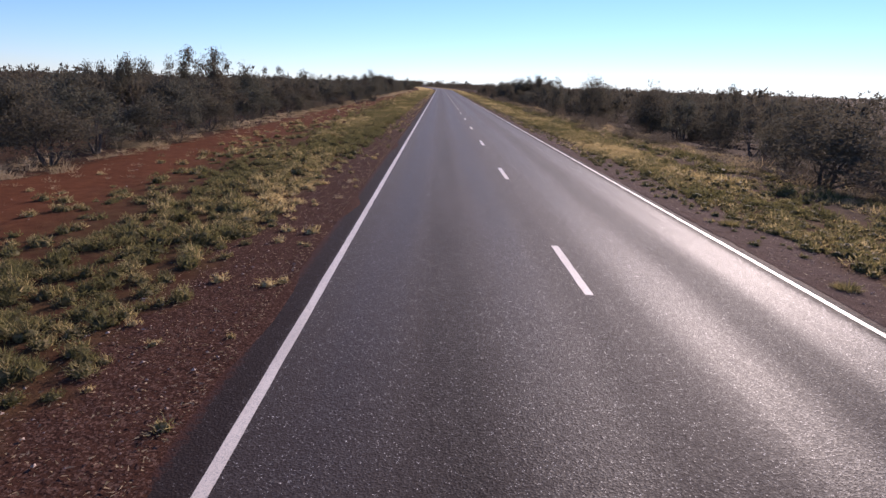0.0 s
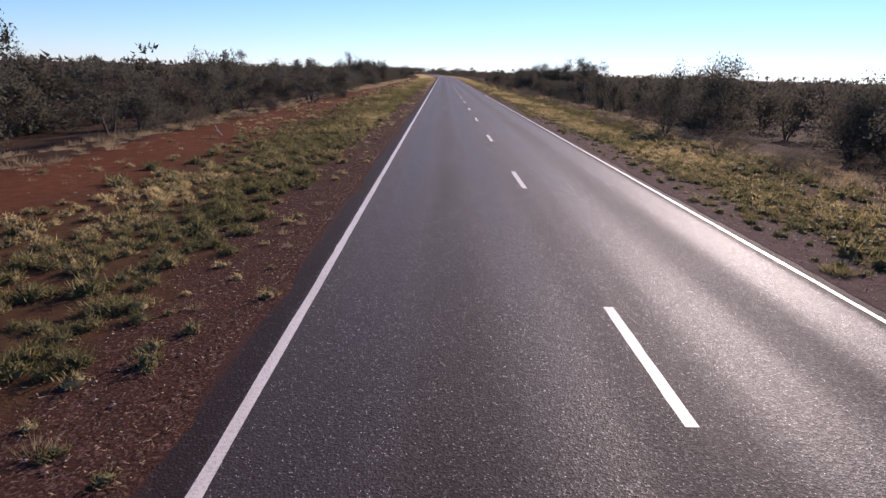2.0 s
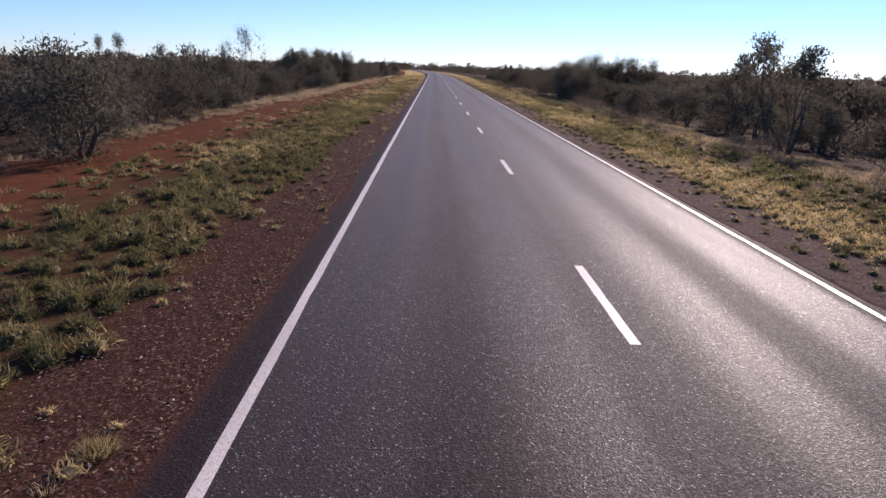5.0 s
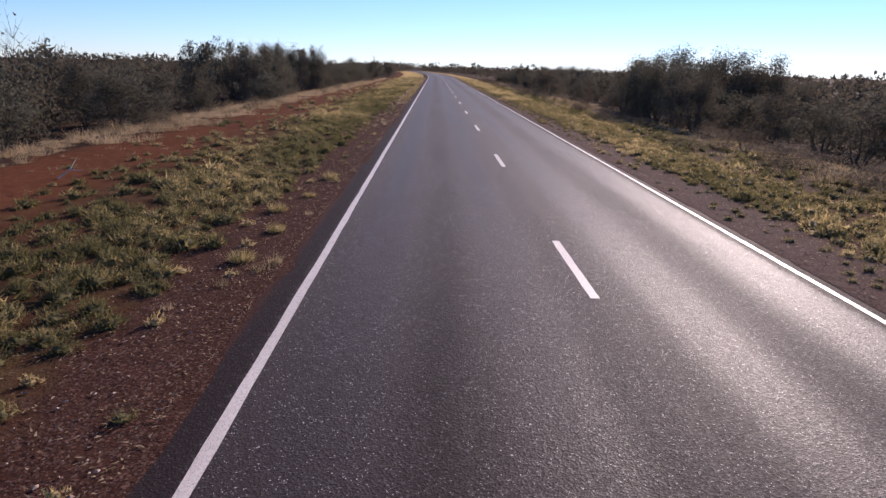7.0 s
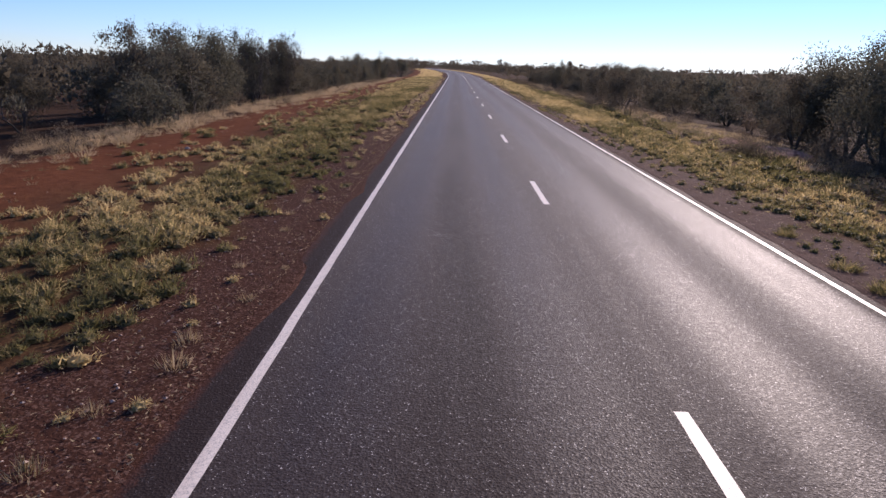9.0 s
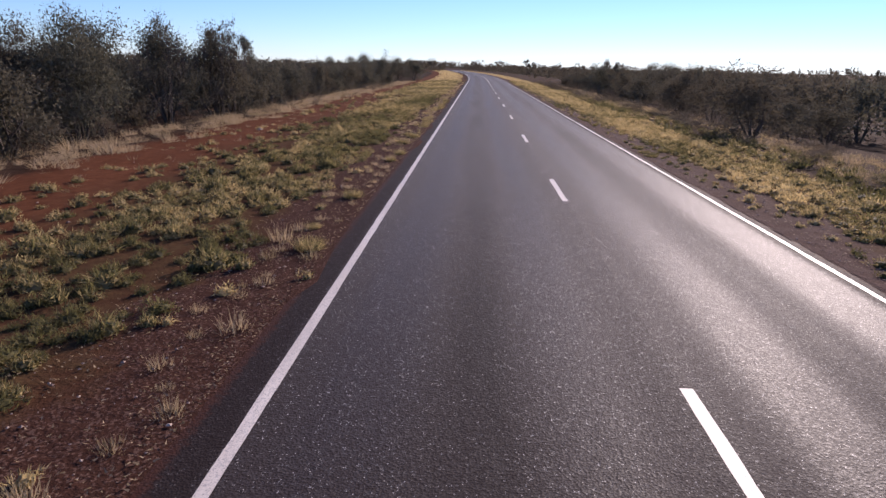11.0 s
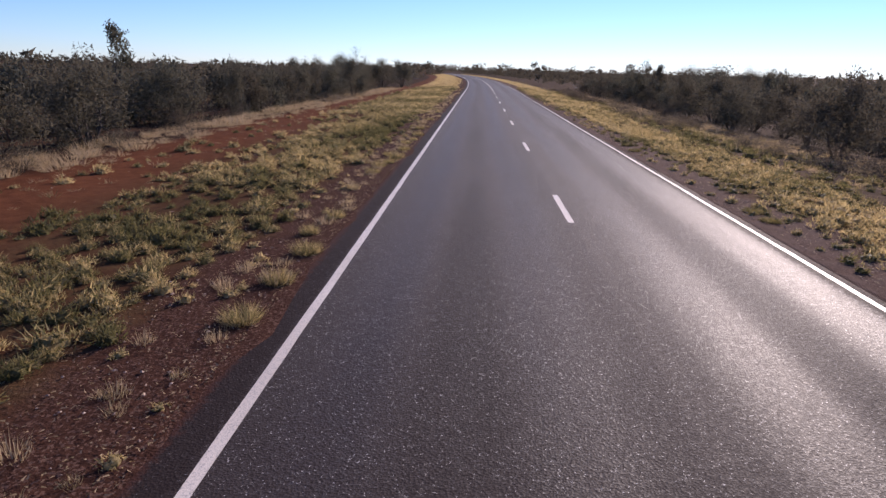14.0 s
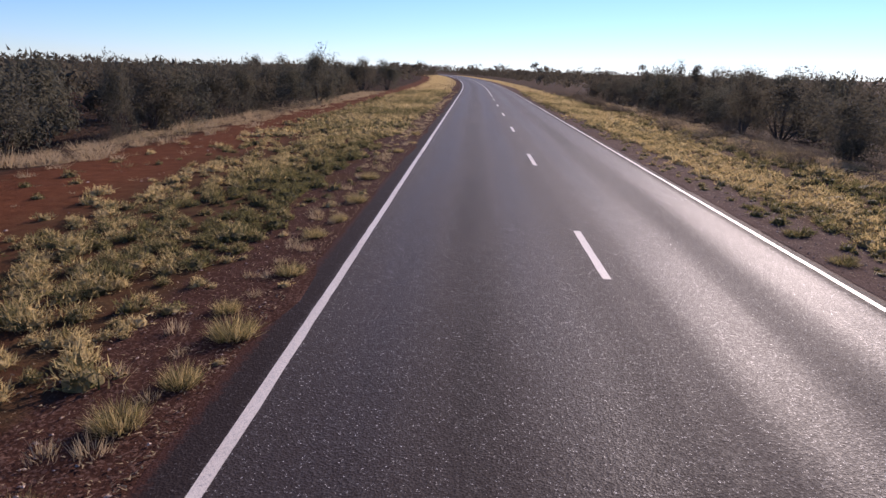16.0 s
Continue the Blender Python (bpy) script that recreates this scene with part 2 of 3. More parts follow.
# ---- ground and road ----
us = np.unique(np.concatenate([np.linspace(-30, 30, 151), [-4.53, -4.27, 3.87, 4.13], -np.geomspace(30, 3000, 22), np.geomspace(30, 3000, 22)]))
ys = np.unique(np.concatenate([np.arange(-60, 340, 1.2), np.arange(340, 640, 5), np.geomspace(640, 4000, 14), [-120, -400, -1500]]))
U, Y = np.meshgrid(us, ys)
V = np.stack([U + bend(Y), Y, ground_z(U, Y)], -1).reshape(-1, 3)
ncol, nrow = len(us), len(ys)
i = (np.arange(nrow - 1)[:, None] * ncol + np.arange(ncol - 1)[None, :]).ravel()
ground = new("ground", mesh("ground", V, np.stack([i, i + 1, i + ncol + 1, i + ncol], 1), GROUND, True, across=U.ravel()))
tagged(ground, "red outback earth with gravel shoulders and dry turf", "ground", kind="structure")


def strip(name, u0, u1, y0, y1, step, lift, material, thick=0.0, ragged=0.0, cols=2):
    """A band that follows the road; thick: depth of its edge faces."""
    yy = np.arange(y0, y1 + step * 0.5, step)
    lo = u0 + ragged * np.array([0.6 * noise.noise((0.4 * q, 3.1, u0)) + 0.8 * noise.noise((2.9 * q, 1.3, u0)) for q in yy])
    hi = u1 + ragged * np.array([0.6 * noise.noise((0.4 * q, 7.7, u1)) + 0.8 * noise.noise((2.9 * q, 5.9, u1)) for q in yy])
    f = np.linspace(0, 1, cols)[None, :]
    uu = lo[:, None] * (1 - f) + hi[:, None] * f
    if cols > 2:
        uu = np.concatenate([lo[:, None] * (1 - np.linspace(0, 1, 5)), hi[:, None] * np.linspace(0, 1, 5)[1:]], 1)
    zz = road_z(uu) + lift
    if thick:
        uu = np.concatenate([uu[:, :1] - 0.05, uu, uu[:, -1:] + 0.05], 1)
        zz = np.concatenate([zz[:, :1] - thick, zz, zz[:, -1:] - thick], 1)
    n = uu.shape[1]
    yy2 = np.repeat(yy[:, None], n, 1)
    v = np.stack([uu + bend(yy2), yy2, zz], -1).reshape(-1, 3)
    j = (np.arange(len(yy) - 1)[:, None] * n + np.arange(n - 1)[None, :]).ravel()
    return mesh(name, v, np.stack([j, j + 1, j + n + 1, j + n], 1), material, False, across=uu.ravel())


road = tagged(new("road", strip("road", ASPH_L, ASPH_R, -60, 640, 0.25, 0.0, ASPHALT, 0.35, 0.06, 9)),
              "worn dark grey sealed two-lane road with polished wheel paths", "road", kind="structure")
part("edge_line", strip("edge_line", -4.083, -3.958, -60, 640, 0.5, 0.004, PAINT, 0, 0.014), road, "long solid white edge line")
part("edge_line", strip("edge_line", 3.622, 3.718, -60, 640, 0.5, 0.004, PAINT, 0, 0.014), road, "long solid white edge line")
part("centre_line", strip("centre_line", -0.06, 0.06, 309, 640, 1.0, 0.004, PAINT), road, "solid white centre line through the bend")
dash = strip("lane_dash", -0.065, 0.065, 0, 3, 0.25, 0.002, PAINT, 0, 0.014)
for n in range(-4, 26):
    part("lane_dash", dash, road, m=pose(0, 12 * n, 0))

# ---- trees ----


def frame_of(d):
    d = d / (np.linalg.norm(d) + 1e-9)
    a = np.cross(d, (0, 0, 1.0) if abs(d[2]) < 0.9 else (1.0, 0, 0))
    a /= np.linalg.norm(a)
    return d, a, np.cross(d, a)


def tubes(segments):
    """Tapered limbs from (p, q, radius at p, radius at q, sides); three-sided ones run to a point."""
    vs, fs = [], []
    for p, q, r0, r1, sides in segments:
        d, a, b = frame_of(q - p)
        o = len(vs)
        for c, r in ((p, r0), (q, r1)) if sides > 3 else ((p, r0),):
            for s in range(sides):
                g = 2 * math.pi * s / sides
                vs.append(c + r * (math.cos(g) * a + math.sin(g) * b))
        if sides == 3:
            vs.append(q + d * 0.02)
        for s in range(sides):
            n = (s + 1) % sides
            fs.append((o + s, o + n, o + sides + n, o + sides + s) if sides > 3 else (o + s, o + n, o + 3))
    return vs, fs


def leaves(centres, spread, count, size, gen, droop=0.0):
    """Small pointed leaves scattered about the centres: arrays of verts and faces."""
    c = np.repeat(np.asarray(centres), count, 0)
    n = len(c)
    off = np.clip(gen.normal(size=(n, 3)), -1.7, 1.7) * spread
    off[:, 2] *= 0.75
    c = c + off
    d = gen.normal(size=(n, 3))
    d[:, 2] += 0.6 - droop
    d /= np.linalg.norm(d, axis=1)[:, None]
    e = np.cross(d, gen.normal(size=(n, 3)))
    e /= np.linalg.norm(e, axis=1)[:, None] + 1e-9
    ln = size * gen.uniform(0.6, 1.4, (n, 1))
    wd = ln * gen.uniform(0.16, 0.30, (n, 1))
    v = np.stack([c - e * wd, c + e * wd, c + d * ln], 1).reshape(-1, 3)
    return v, np.arange(3 * n).reshape(n, 3)


def tree_meshes(kind, seed, light=1.0):
    """A tree about 4 m high and 4 m wide: (trunk, twigs, crown) meshes. dense: bushy to the ground; open: bare limbs under a
    thin crown; slender: one pole with a small head; shrub: low and round."""
    gen = np.random.default_rng(seed)
    twiggy = 5 if kind == "bare" else 2
    leafy, kind = {"bare": (0.16, "open"), "thick": (2.1, "dense")}.get(kind, (1.0, kind))
    seg, fine, tips = [], [], []
    stems = {"dense": 5, "open": 3, "slender": 1, "shrub": 7}[kind]
    depth_max = {"dense": 4, "open": 4, "slender": 4, "shrub": 3}[kind]

    def grow(p, d, ln, r, depth):
        q = p
        for _ in range(2):
            d = d + gen.normal(size=3) * 0.16
            d[2] += 0.05
            d = d / np.linalg.norm(d)
            n = q + d * ln * 0.5
            (seg if r > 0.012 else fine).append((q, n, r, r * 0.82, 5 if r > 0.012 else 3))
            q, r = n, r * 0.82
        if depth >= (2 if kind != "open" else 3):
            tips.append(q)
        if depth == depth_max:
            return
        for _ in range(int(gen.integers(2, 4))):
            t = d + gen.normal(size=3) * (0.55 if kind != "slender" else 0.42)
            t[2] = max(t[2], -0.15)
            grow(q, t / np.linalg.norm(t), ln * gen.uniform(0.6, 0.85), r * gen.uniform(0.55, 0.72), depth + 1)

    for s in range(stems):
        g = 2 * math.pi * (s + gen.uniform(-0.3, 0.3)) / stems
        lean = {"dense": 0.75, "open": 0.8, "slender": 0.08, "shrub": 1.1}[kind] * gen.uniform(0.5, 1.2)
        d = np.array([math.cos(g) * lean, math.sin(g) * lean, 1.0])
        base = np.array([math.cos(g) * 0.1, math.sin(g) * 0.1, -0.15]) * (0.3 if stems == 1 else 1.0)
        grow(base, d / np.linalg.norm(d), {"dense": 1.15, "open": 1.7, "slender": 1.5, "shrub": 0.9}[kind] * gen.uniform(0.8, 1.15),
             {"dense": 0.07, "open": 0.075, "slender": 0.07, "shrub": 0.04}[kind], 0)
    tips_a = np.array(tips)
    # even the outline out to 4 m by 4 m
    top = np.percentile(tips_a[:, 2], 97)
    mid = np.median(tips_a[:, :2], 0)
    rad = np.percentile(np.linalg.norm(tips_a[:, :2] - mid, axis=1), 93)
    sx, sz = (1.75 / rad if kind != "slender" else 0.8 / rad), 3.75 / top
    k = np.array([sx, sx, sz])
    c = np.array([mid[0], mid[1], 0]) * 0.8
    seg = [((p - c) * k, (q - c) * k, a, b, n) for p, q, a, b, n in seg if light == 1.0 or a > 0.028]
    fine = [((p - c) * k, (q - c) * k, a, b, n) for p, q, a, b, n in fine if gen.random() < ((0.25 if kind != "open" else 1.0) if light == 1.0 else 0.04)]
    tips_a = (tips_a - c) * k
    if kind in ("dense", "shrub"):
        # skirts of foliage round the lower stems
        n = 70
        g, r = gen.uniform(0, 2 * math.pi, n), gen.uniform(0.2, 1.75, n)
        skirt = np.stack([np.cos(g) * r, np.sin(g) * r, gen.uniform(0.25, 2.4, n)], 1)
        tips_a = np.concatenate([tips_a, skirt])
    want = {"dense": 5800, "open": 2300, "slender": 1300, "shrub": 1700}[kind] * light * leafy
    keep = tips_a if kind != "open" else tips_a[gen.random(len(tips_a)) < 0.5]
    per = max(3, int(want / len(keep)))
    lv, lf = leaves(keep, {"dense": 0.27, "open": 0.21, "slender": 0.15, "shrub": 0.3}[kind], per, 0.138 / math.sqrt(light * max(1.0, leafy)), gen)
    # fine bare twigs that stick out of the crown
    for t in tips_a[gen.random(len(tips_a)) < {"dense": 0.15, "open": 0.8, "slender": 0.5, "shrub": 0.3}[kind] * light]:
        for _ in range(twiggy):
            d = gen.normal(size=3)
            d[2] = abs(d[2]) + 0.5
            fine.append((t, t + d / np.linalg.norm(d) * gen.uniform(0.2, 0.25 + 0.13 * twiggy), 0.008, 0.003, 3))
    leaf = SCRUB if kind == "shrub" else LEAF
    sv, sf = tubes(seg)
    fv, ff = tubes(fine)
    sv, fv = np.array(sv), np.array(fv)
    # exactly 4 m by 4 m (a slender one 1.7 m)
    size = np.array([(0.85 if kind == "slender" else 2.0) / np.percentile(np.linalg.norm(lv[:, :2], axis=1), 97)] * 2 + [4.0 / np.percentile(lv[:, 2], 99.3)])
    lv, sv, fv = lv * size, sv * size, fv * size
    return (mesh("trunk", sv, sf, BARK, True), mesh("brushwood", fv, ff, BARK), mesh("crown", lv, lf, leaf))


KINDS = {"dense": [tree_meshes("dense", s) for s in (11, 12, 13, 14)], "open": [tree_meshes("open", s) for s in (21, 22, 23)],
         "bare": [tree_meshes("bare", s) for s in (71, 72)], "thick": [tree_meshes("thick", s) for s in (81, 82, 83)], "slender": [tree_meshes("slender", 31)], "shrub": [tree_meshes("shrub", s) for s in (41, 42, 43)],
         "back": [tree_meshes("dense", s, 0.28) for s in (51, 52, 53)], "bush": [tree_meshes("shrub", s, 0.4) for s in (61, 62)]}
WORDS = {"dense": "dark green-grey bushy mulga tree with foliage to the ground", "open": "multi-stemmed acacia tree with bare limbs and thin crown",
         "bare": "half-dead acacia tree with bare forked limbs and few leaves", "thick": "tall dark mulga tree with a thick crown of fine leaves", "slender": "slender young tree with a small leafy head", "shrub": "low grey-brown scrub bush among dry grass",
         "back": "dark bushy mulga tree in the thicket behind the verge", "bush": "dark low bush under the roadside trees"}
MODELS = {}


def model(kind, v):
    """The first of a kind, at its own place; the rest are copies."""
    if (kind, v) not in MODELS:
        low = kind in ("shrub", "bush")
        top = new("shrub" if low else "tree")
        trunk, twigs, crown = KINDS[kind][v]
        part("trunk", trunk, top)
        tagged(part("brushwood", twigs, top), kind="stuff")
        part("crown", crown, top)
        tagged(top, WORDS[kind], "shrub" if low else "tree", "roadside scrub" if low else "roadside trees")
        MODELS[kind, v] = (top, [False])
    return MODELS[kind, v]


def plant(u, y, h, w, kind):
    v = int(rng.integers(len(KINDS[kind])))
    top, used = model(kind, v)
    x, y, z = land(u, y)
    wide = {"slender": w / 1.7}.get(kind, w / 4.0)
    place = Matrix.LocRotScale((x, y, z - 0.02), Euler((0, 0, rng.uniform(0, 6.28))), None)
    size = Vector((wide, wide, h / 4.0))
    if used[0]:
        # copy_thing() keeps the first one's scale
        return copy_thing(top, place @ Matrix.Diagonal((*[a / b for a, b in zip(size, top.scale)], 1)))
    used[0] = True
    top.matrix_basis = place @ Matrix.Diagonal((*size, 1))
    return top


D, O, S, B, X, T = "dense", "open", "slender", "shrub", "bare", "thick"
LEFT = [
    (-18.1, 28.8, 2.6, 4.0, D), (-18.2, 33.6, 2.6, 4.0, D), (-18.2, 38.4, 2.6, 4.0, D), (-18.2, 43.2, 2.7, 4.0, D), (-18.3, 48.0, 2.8, 4.0, D), (-32.0, 50.3, 4.1, 7.1, D),
    (-19.0, 55.1, 3.0, 4.2, D), (-31.9, 59.0, 5.8, 3.4, O), (-30.2, 62.0, 6.3, 3.6, O), (-19.8, 65.4, 3.2, 4.4, D), (-20.8, 67.2, 5.0, 3.4, D), (-31.7, 68.4, 6.4, 4.8, O),
    (-25.4, 70.7, 6.5, 4.2, O), (-19.2, 75.5, 3.0, 4.2, D), (-19.2, 80.3, 2.9, 4.2, D), (-19.2, 85.1, 2.9, 4.2, D), (-19.2, 89.9, 3.0, 4.2, D), (-20.6, 94.0, 4.8, 3.2, D),
    (-19.3, 98.8, 2.9, 4.2, D), (-22.6, 104.4, 3.9, 5.0, D), (-16.1, 110.2, 3.8, 4.9, O), (-20.9, 115.0, 3.4, 4.8, D), (-20.9, 119.8, 3.4, 4.8, D), (-14.6, 124.1, 3.8, 4.6, D),
    (-18.4, 128.9, 2.9, 4.0, D), (-18.5, 133.7, 2.9, 4.0, D), (-18.5, 138.5, 2.9, 4.0, D), (-18.5, 143.3, 3.0, 4.0, D), (-18.5, 148.1, 2.7, 4.0, D), (-18.5, 152.9, 2.8, 4.0, D),
    (-19.6, 158.6, 6.4, 5.5, X), (-20.8, 160.4, 4.5, 4.4, D), (-20.5, 163.4, 3.3, 4.6, D), (-28.9, 168.9, 6.2, 5.2, O), (-20.4, 173.7, 3.3, 4.6, D), (-20.4, 178.5, 3.3, 4.6, D),
    (-26.9, 181.9, 4.7, 4.9, D), (-20.4, 186.7, 3.5, 4.6, D), (-20.9, 188.8, 5.4, 3.8, O), (-29.5, 195.3, 4.8, 3.8, D), (-18.5, 200.1, 3.1, 4.0, D), (-18.6, 204.9, 3.2, 4.0, D),
    (-30.6, 208.7, 5.0, 2.8, D), (-20.5, 213.5, 3.8, 4.6, D), (-26.0, 215.5, 6.9, 3.8, O), (-28.8, 221.0, 6.2, 4.8, T), (-26.2, 223.0, 6.4, 4.8, T), (-24.1, 226.0, 6.5, 5.2, T),
    (-22.0, 231.0, 6.4, 5.2, T), (-20.1, 234.2, 6.0, 4.8, T), (-27.7, 222.5, 7.0, 4.2, X), (-25.1, 227.0, 7.1, 4.7, X), (-22.5, 222.0, 6.3, 5.2, T), (-20.9, 228.0, 5.8, 5.2, X),
    (-27.5, 228.4, 7.3, 3.7, X), (-19.4, 232.5, 5.9, 4.7, X), (-19.8, 237.3, 3.6, 4.4, D), (-22.5, 239.5, 6.8, 3.8, O), (-20.5, 244.3, 3.9, 4.6, D), (-23.5, 250.4, 4.7, 4.3, D),
    (-20.7, 255.2, 3.9, 4.6, D), (-19.7, 262.4, 4.0, 1.7, D), (-26.3, 264.4, 4.1, 2.9, D), (-21.3, 269.2, 4.0, 4.8, D), (-21.1, 271.7, 3.8, 4.5, D), (-20.7, 276.5, 4.0, 4.6, D),
    (-19.8, 279.9, 4.3, 2.8, D), (-20.8, 284.7, 4.1, 4.6, D), (-20.8, 289.5, 4.1, 4.6, D), (-16.8, 292.9, 5.2, 4.1, D), (-20.9, 297.7, 4.2, 4.6, D), (-20.9, 302.5, 4.3, 4.6, D),
    (-21.0, 307.3, 4.4, 4.6, D), (-21.2, 312.1, 4.4, 4.6, D), (-21.4, 316.9, 4.5, 4.6, D), (-21.6, 321.7, 4.5, 4.6, D), (-21.9, 326.5, 4.6, 4.6, D), (-22.3, 331.3, 4.6, 4.6, D),
    (-22.7, 336.1, 4.7, 4.6, D), (-23.1, 340.9, 4.7, 4.6, D), (-23.6, 345.7, 4.8, 4.6, D), (-27.1, 260.3, 7.1, 2.6, S), (-23.0, 207.6, 6.0, 4.8, O), (-20.2, 209.2, 5.8, 4.8, O),
    (-21.6, 212.0, 6.0, 4.6, T), (-19.4, 234.6, 6.3, 5.0, X), (-25.6, 238.5, 7.4, 5.2, X), (-26.9, 334.5, 6.6, 6.4, T), (-25.5, 310.4, 5.5, 5.0, D), (-52.0, 206.7, 9.2, 6.0, O),
    (-57.5, 213.5, 9.0, 5.0, O), (-17.4, 118.0, 4.5, 4.2, O), (-20.6, 189.2, 5.6, 4.2, O), (-31.5, 90.5, 5.4, 3.4, D), (-19.8, 334.0, 5.2, 5.5, T), (-16.5, 340.0, 4.8, 5.0, T), (-30.0, 80.0, 8.0, 6.5, O), (-33.5, 84.0, 7.0, 5.0, O)]
RIGHT = [
    (13.9, 28.9, 3.3, 5.6, D), (20.1, 33.7, 3.2, 4.2, D), (15.9, 36.0, 3.3, 4.1, D), (20.8, 40.8, 3.3, 4.4, D), (20.7, 45.6, 3.1, 4.4, D), (20.7, 50.4, 3.1, 4.4, D),
    (20.7, 55.2, 3.2, 4.4, D), (21.0, 56.9, 4.8, 2.7, O), (19.4, 61.7, 3.0, 4.0, D), (21.7, 67.8, 4.2, 5.7, D), (26.5, 68.4, 5.7, 3.3, O), (22.0, 73.2, 3.5, 4.8, D),
    (22.1, 78.0, 3.5, 4.8, D), (22.1, 80.4, 4.7, 4.8, D), (11.8, 83.6, 4.3, 2.7, D), (17.7, 89.9, 5.4, 5.1, D), (20.2, 94.7, 3.1, 4.2, D), (20.2, 97.7, 5.7, 5.2, D),
    (21.5, 102.5, 3.6, 4.6, D), (21.4, 107.3, 3.5, 4.6, D), (15.9, 111.5, 3.7, 2.8, D), (22.5, 114.0, 4.2, 8.3, D), (20.6, 118.8, 3.2, 4.4, D), (17.3, 123.6, 4.6, 5.2, D),
    (20.6, 128.4, 3.3, 4.4, D), (20.6, 133.2, 3.3, 4.4, D), (17.7, 137.0, 6.1, 6.3, O), (21.8, 141.8, 3.6, 4.8, D), (19.2, 143.6, 6.7, 5.5, O), (21.4, 148.4, 3.4, 4.6, D),
    (21.3, 153.2, 3.5, 4.6, D), (14.1, 155.1, 3.1, 3.6, D), (20.7, 159.9, 3.3, 4.4, D), (20.7, 164.7, 3.3, 4.4, D), (20.7, 169.5, 3.3, 4.4, D), (20.6, 174.3, 3.3, 4.4, D),
    (20.6, 179.1, 3.2, 4.4, D), (20.6, 183.9, 3.2, 4.4, D), (20.6, 188.7, 3.1, 4.4, D), (12.2, 190.5, 2.1, 1.8, B), (12.2, 197.9, 2.0, 1.3, B), (21.6, 208.8, 3.4, 4.8, D),
    (21.6, 213.6, 3.5, 4.8, D), (21.6, 218.4, 3.0, 4.8, D), (21.6, 223.2, 3.1, 4.8, D), (13.0, 227.0, 3.9, 4.6, D), (19.8, 231.8, 2.8, 4.2, D), (19.8, 236.6, 2.8, 4.2, D),
    (16.2, 242.2, 4.0, 4.3, D), (15.7, 247.6, 4.1, 4.0, D), (23.5, 248.7, 3.8, 7.1, D), (19.2, 253.5, 2.8, 4.0, D), (19.2, 258.3, 2.9, 4.0, D), (15.8, 262.2, 3.4, 4.3, D),
    (21.7, 267.0, 3.4, 4.8, D), (21.6, 271.8, 3.4, 4.8, D), (17.0, 278.2, 4.3, 2.8, D), (21.6, 281.2, 5.0, 6.6, D), (20.3, 286.0, 3.3, 4.4, D), (20.3, 290.8, 3.3, 4.4, D),
    (20.9, 295.6, 3.6, 4.6, D), (20.8, 300.4, 3.6, 4.6, D), (20.8, 305.2, 3.7, 4.6, D), (20.6, 310.0, 3.7, 4.6, D), (20.5, 314.8, 3.7, 4.6, D), (20.2, 319.6, 3.7, 4.6, D),
    (19.9, 324.4, 3.7, 4.6, D), (19.6, 329.2, 3.6, 4.6, D), (19.3, 334.0, 3.6, 4.6, D), (18.8, 338.8, 3.5, 4.6, D), (18.4, 343.6, 3.4, 4.6, D), (18.8, 200.4, 6.1, 5.6, T),
    (21.4, 199.4, 6.9, 5.6, T), (24.0, 198.8, 6.8, 5.4, T), (26.4, 197.6, 7.1, 5.6, T), (28.8, 196.4, 6.8, 5.4, T), (19.8, 204.4, 5.6, 5.6, T), (25.2, 203.0, 5.9, 6.0, T),
    (20.2, 196.0, 4.4, 5.0, T), (24.6, 194.8, 4.5, 5.0, T), (28.6, 192.6, 4.4, 5.0, T), (17.1, 202.6, 4.2, 4.4, T), (20.0, 72.2, 5.0, 5.2, D), (23.0, 155.4, 6.9, 6.2, O),
    (18.8, 304.4, 5.2, 4.6, D), (22.2, 324.0, 5.2, 5.4, O), (38.5, 333.0, 6.8, 8.0, T), (41.5, 327.0, 6.7, 7.5, T), (45.0, 322.0, 6.6, 8.0, T), (34.5, 336.0, 6.6, 6.5, T),
    (20.6, 300.6, 5.8, 4.2, O), (33.0, 319.0, 6.2, 7.0, D), (23.3, 82.7, 5.0, 4.6, D),
    (15.6, 193.0, 5.0, 4.8, T), (15.8, 189.0, 4.8, 4.8, T), (16.0, 184.8, 4.6, 4.8, T), (15.8, 180.6, 4.3, 4.6, T)]
for n, (u, y, h, w, kind) in enumerate(LEFT + RIGHT):
    # every few of the low ones stand on bare stems
    bare = kind == D and h < 3.3 and n % 5 in (1, 3)
    plant(u, y, h * (1.15 if bare else 1.0), w, O if bare else kind)
# the rows behind, standing close
for side in (-1, 1):
    for y in np.arange(16, 350, 3.1):
        u = side * (25.0 + rng.uniform(0, 9.0)) if side < 0 else 24.5 + rng.uniform(0, 9.0)
        if rng.random() < 0.85:
            plant(u, y + rng.uniform(-1.5, 1.5), rng.uniform(3.5, 4.8) * (1.25 if rng.random() < 0.13 else 1.0), rng.uniform(3.4, 5.6), "back" if rng.random() < 0.9 else O)
# knee-high scrub along the wood's edge
for n in range(86):
    side = -1 if n % 2 else 1
    u = -rng.uniform(16.0, 20.0) if side < 0 else rng.uniform(10.5, 17.5)
    plant(u, rng.uniform(18, 330), rng.uniform(0.6, 1.5), rng.uniform(1.2, 2.4), B)
for n in range(44):
    plant(rng.uniform(10.2, 12.8), rng.uniform(150, 330), rng.uniform(0.45, 0.9), rng.uniform(1.2, 2.2), B)
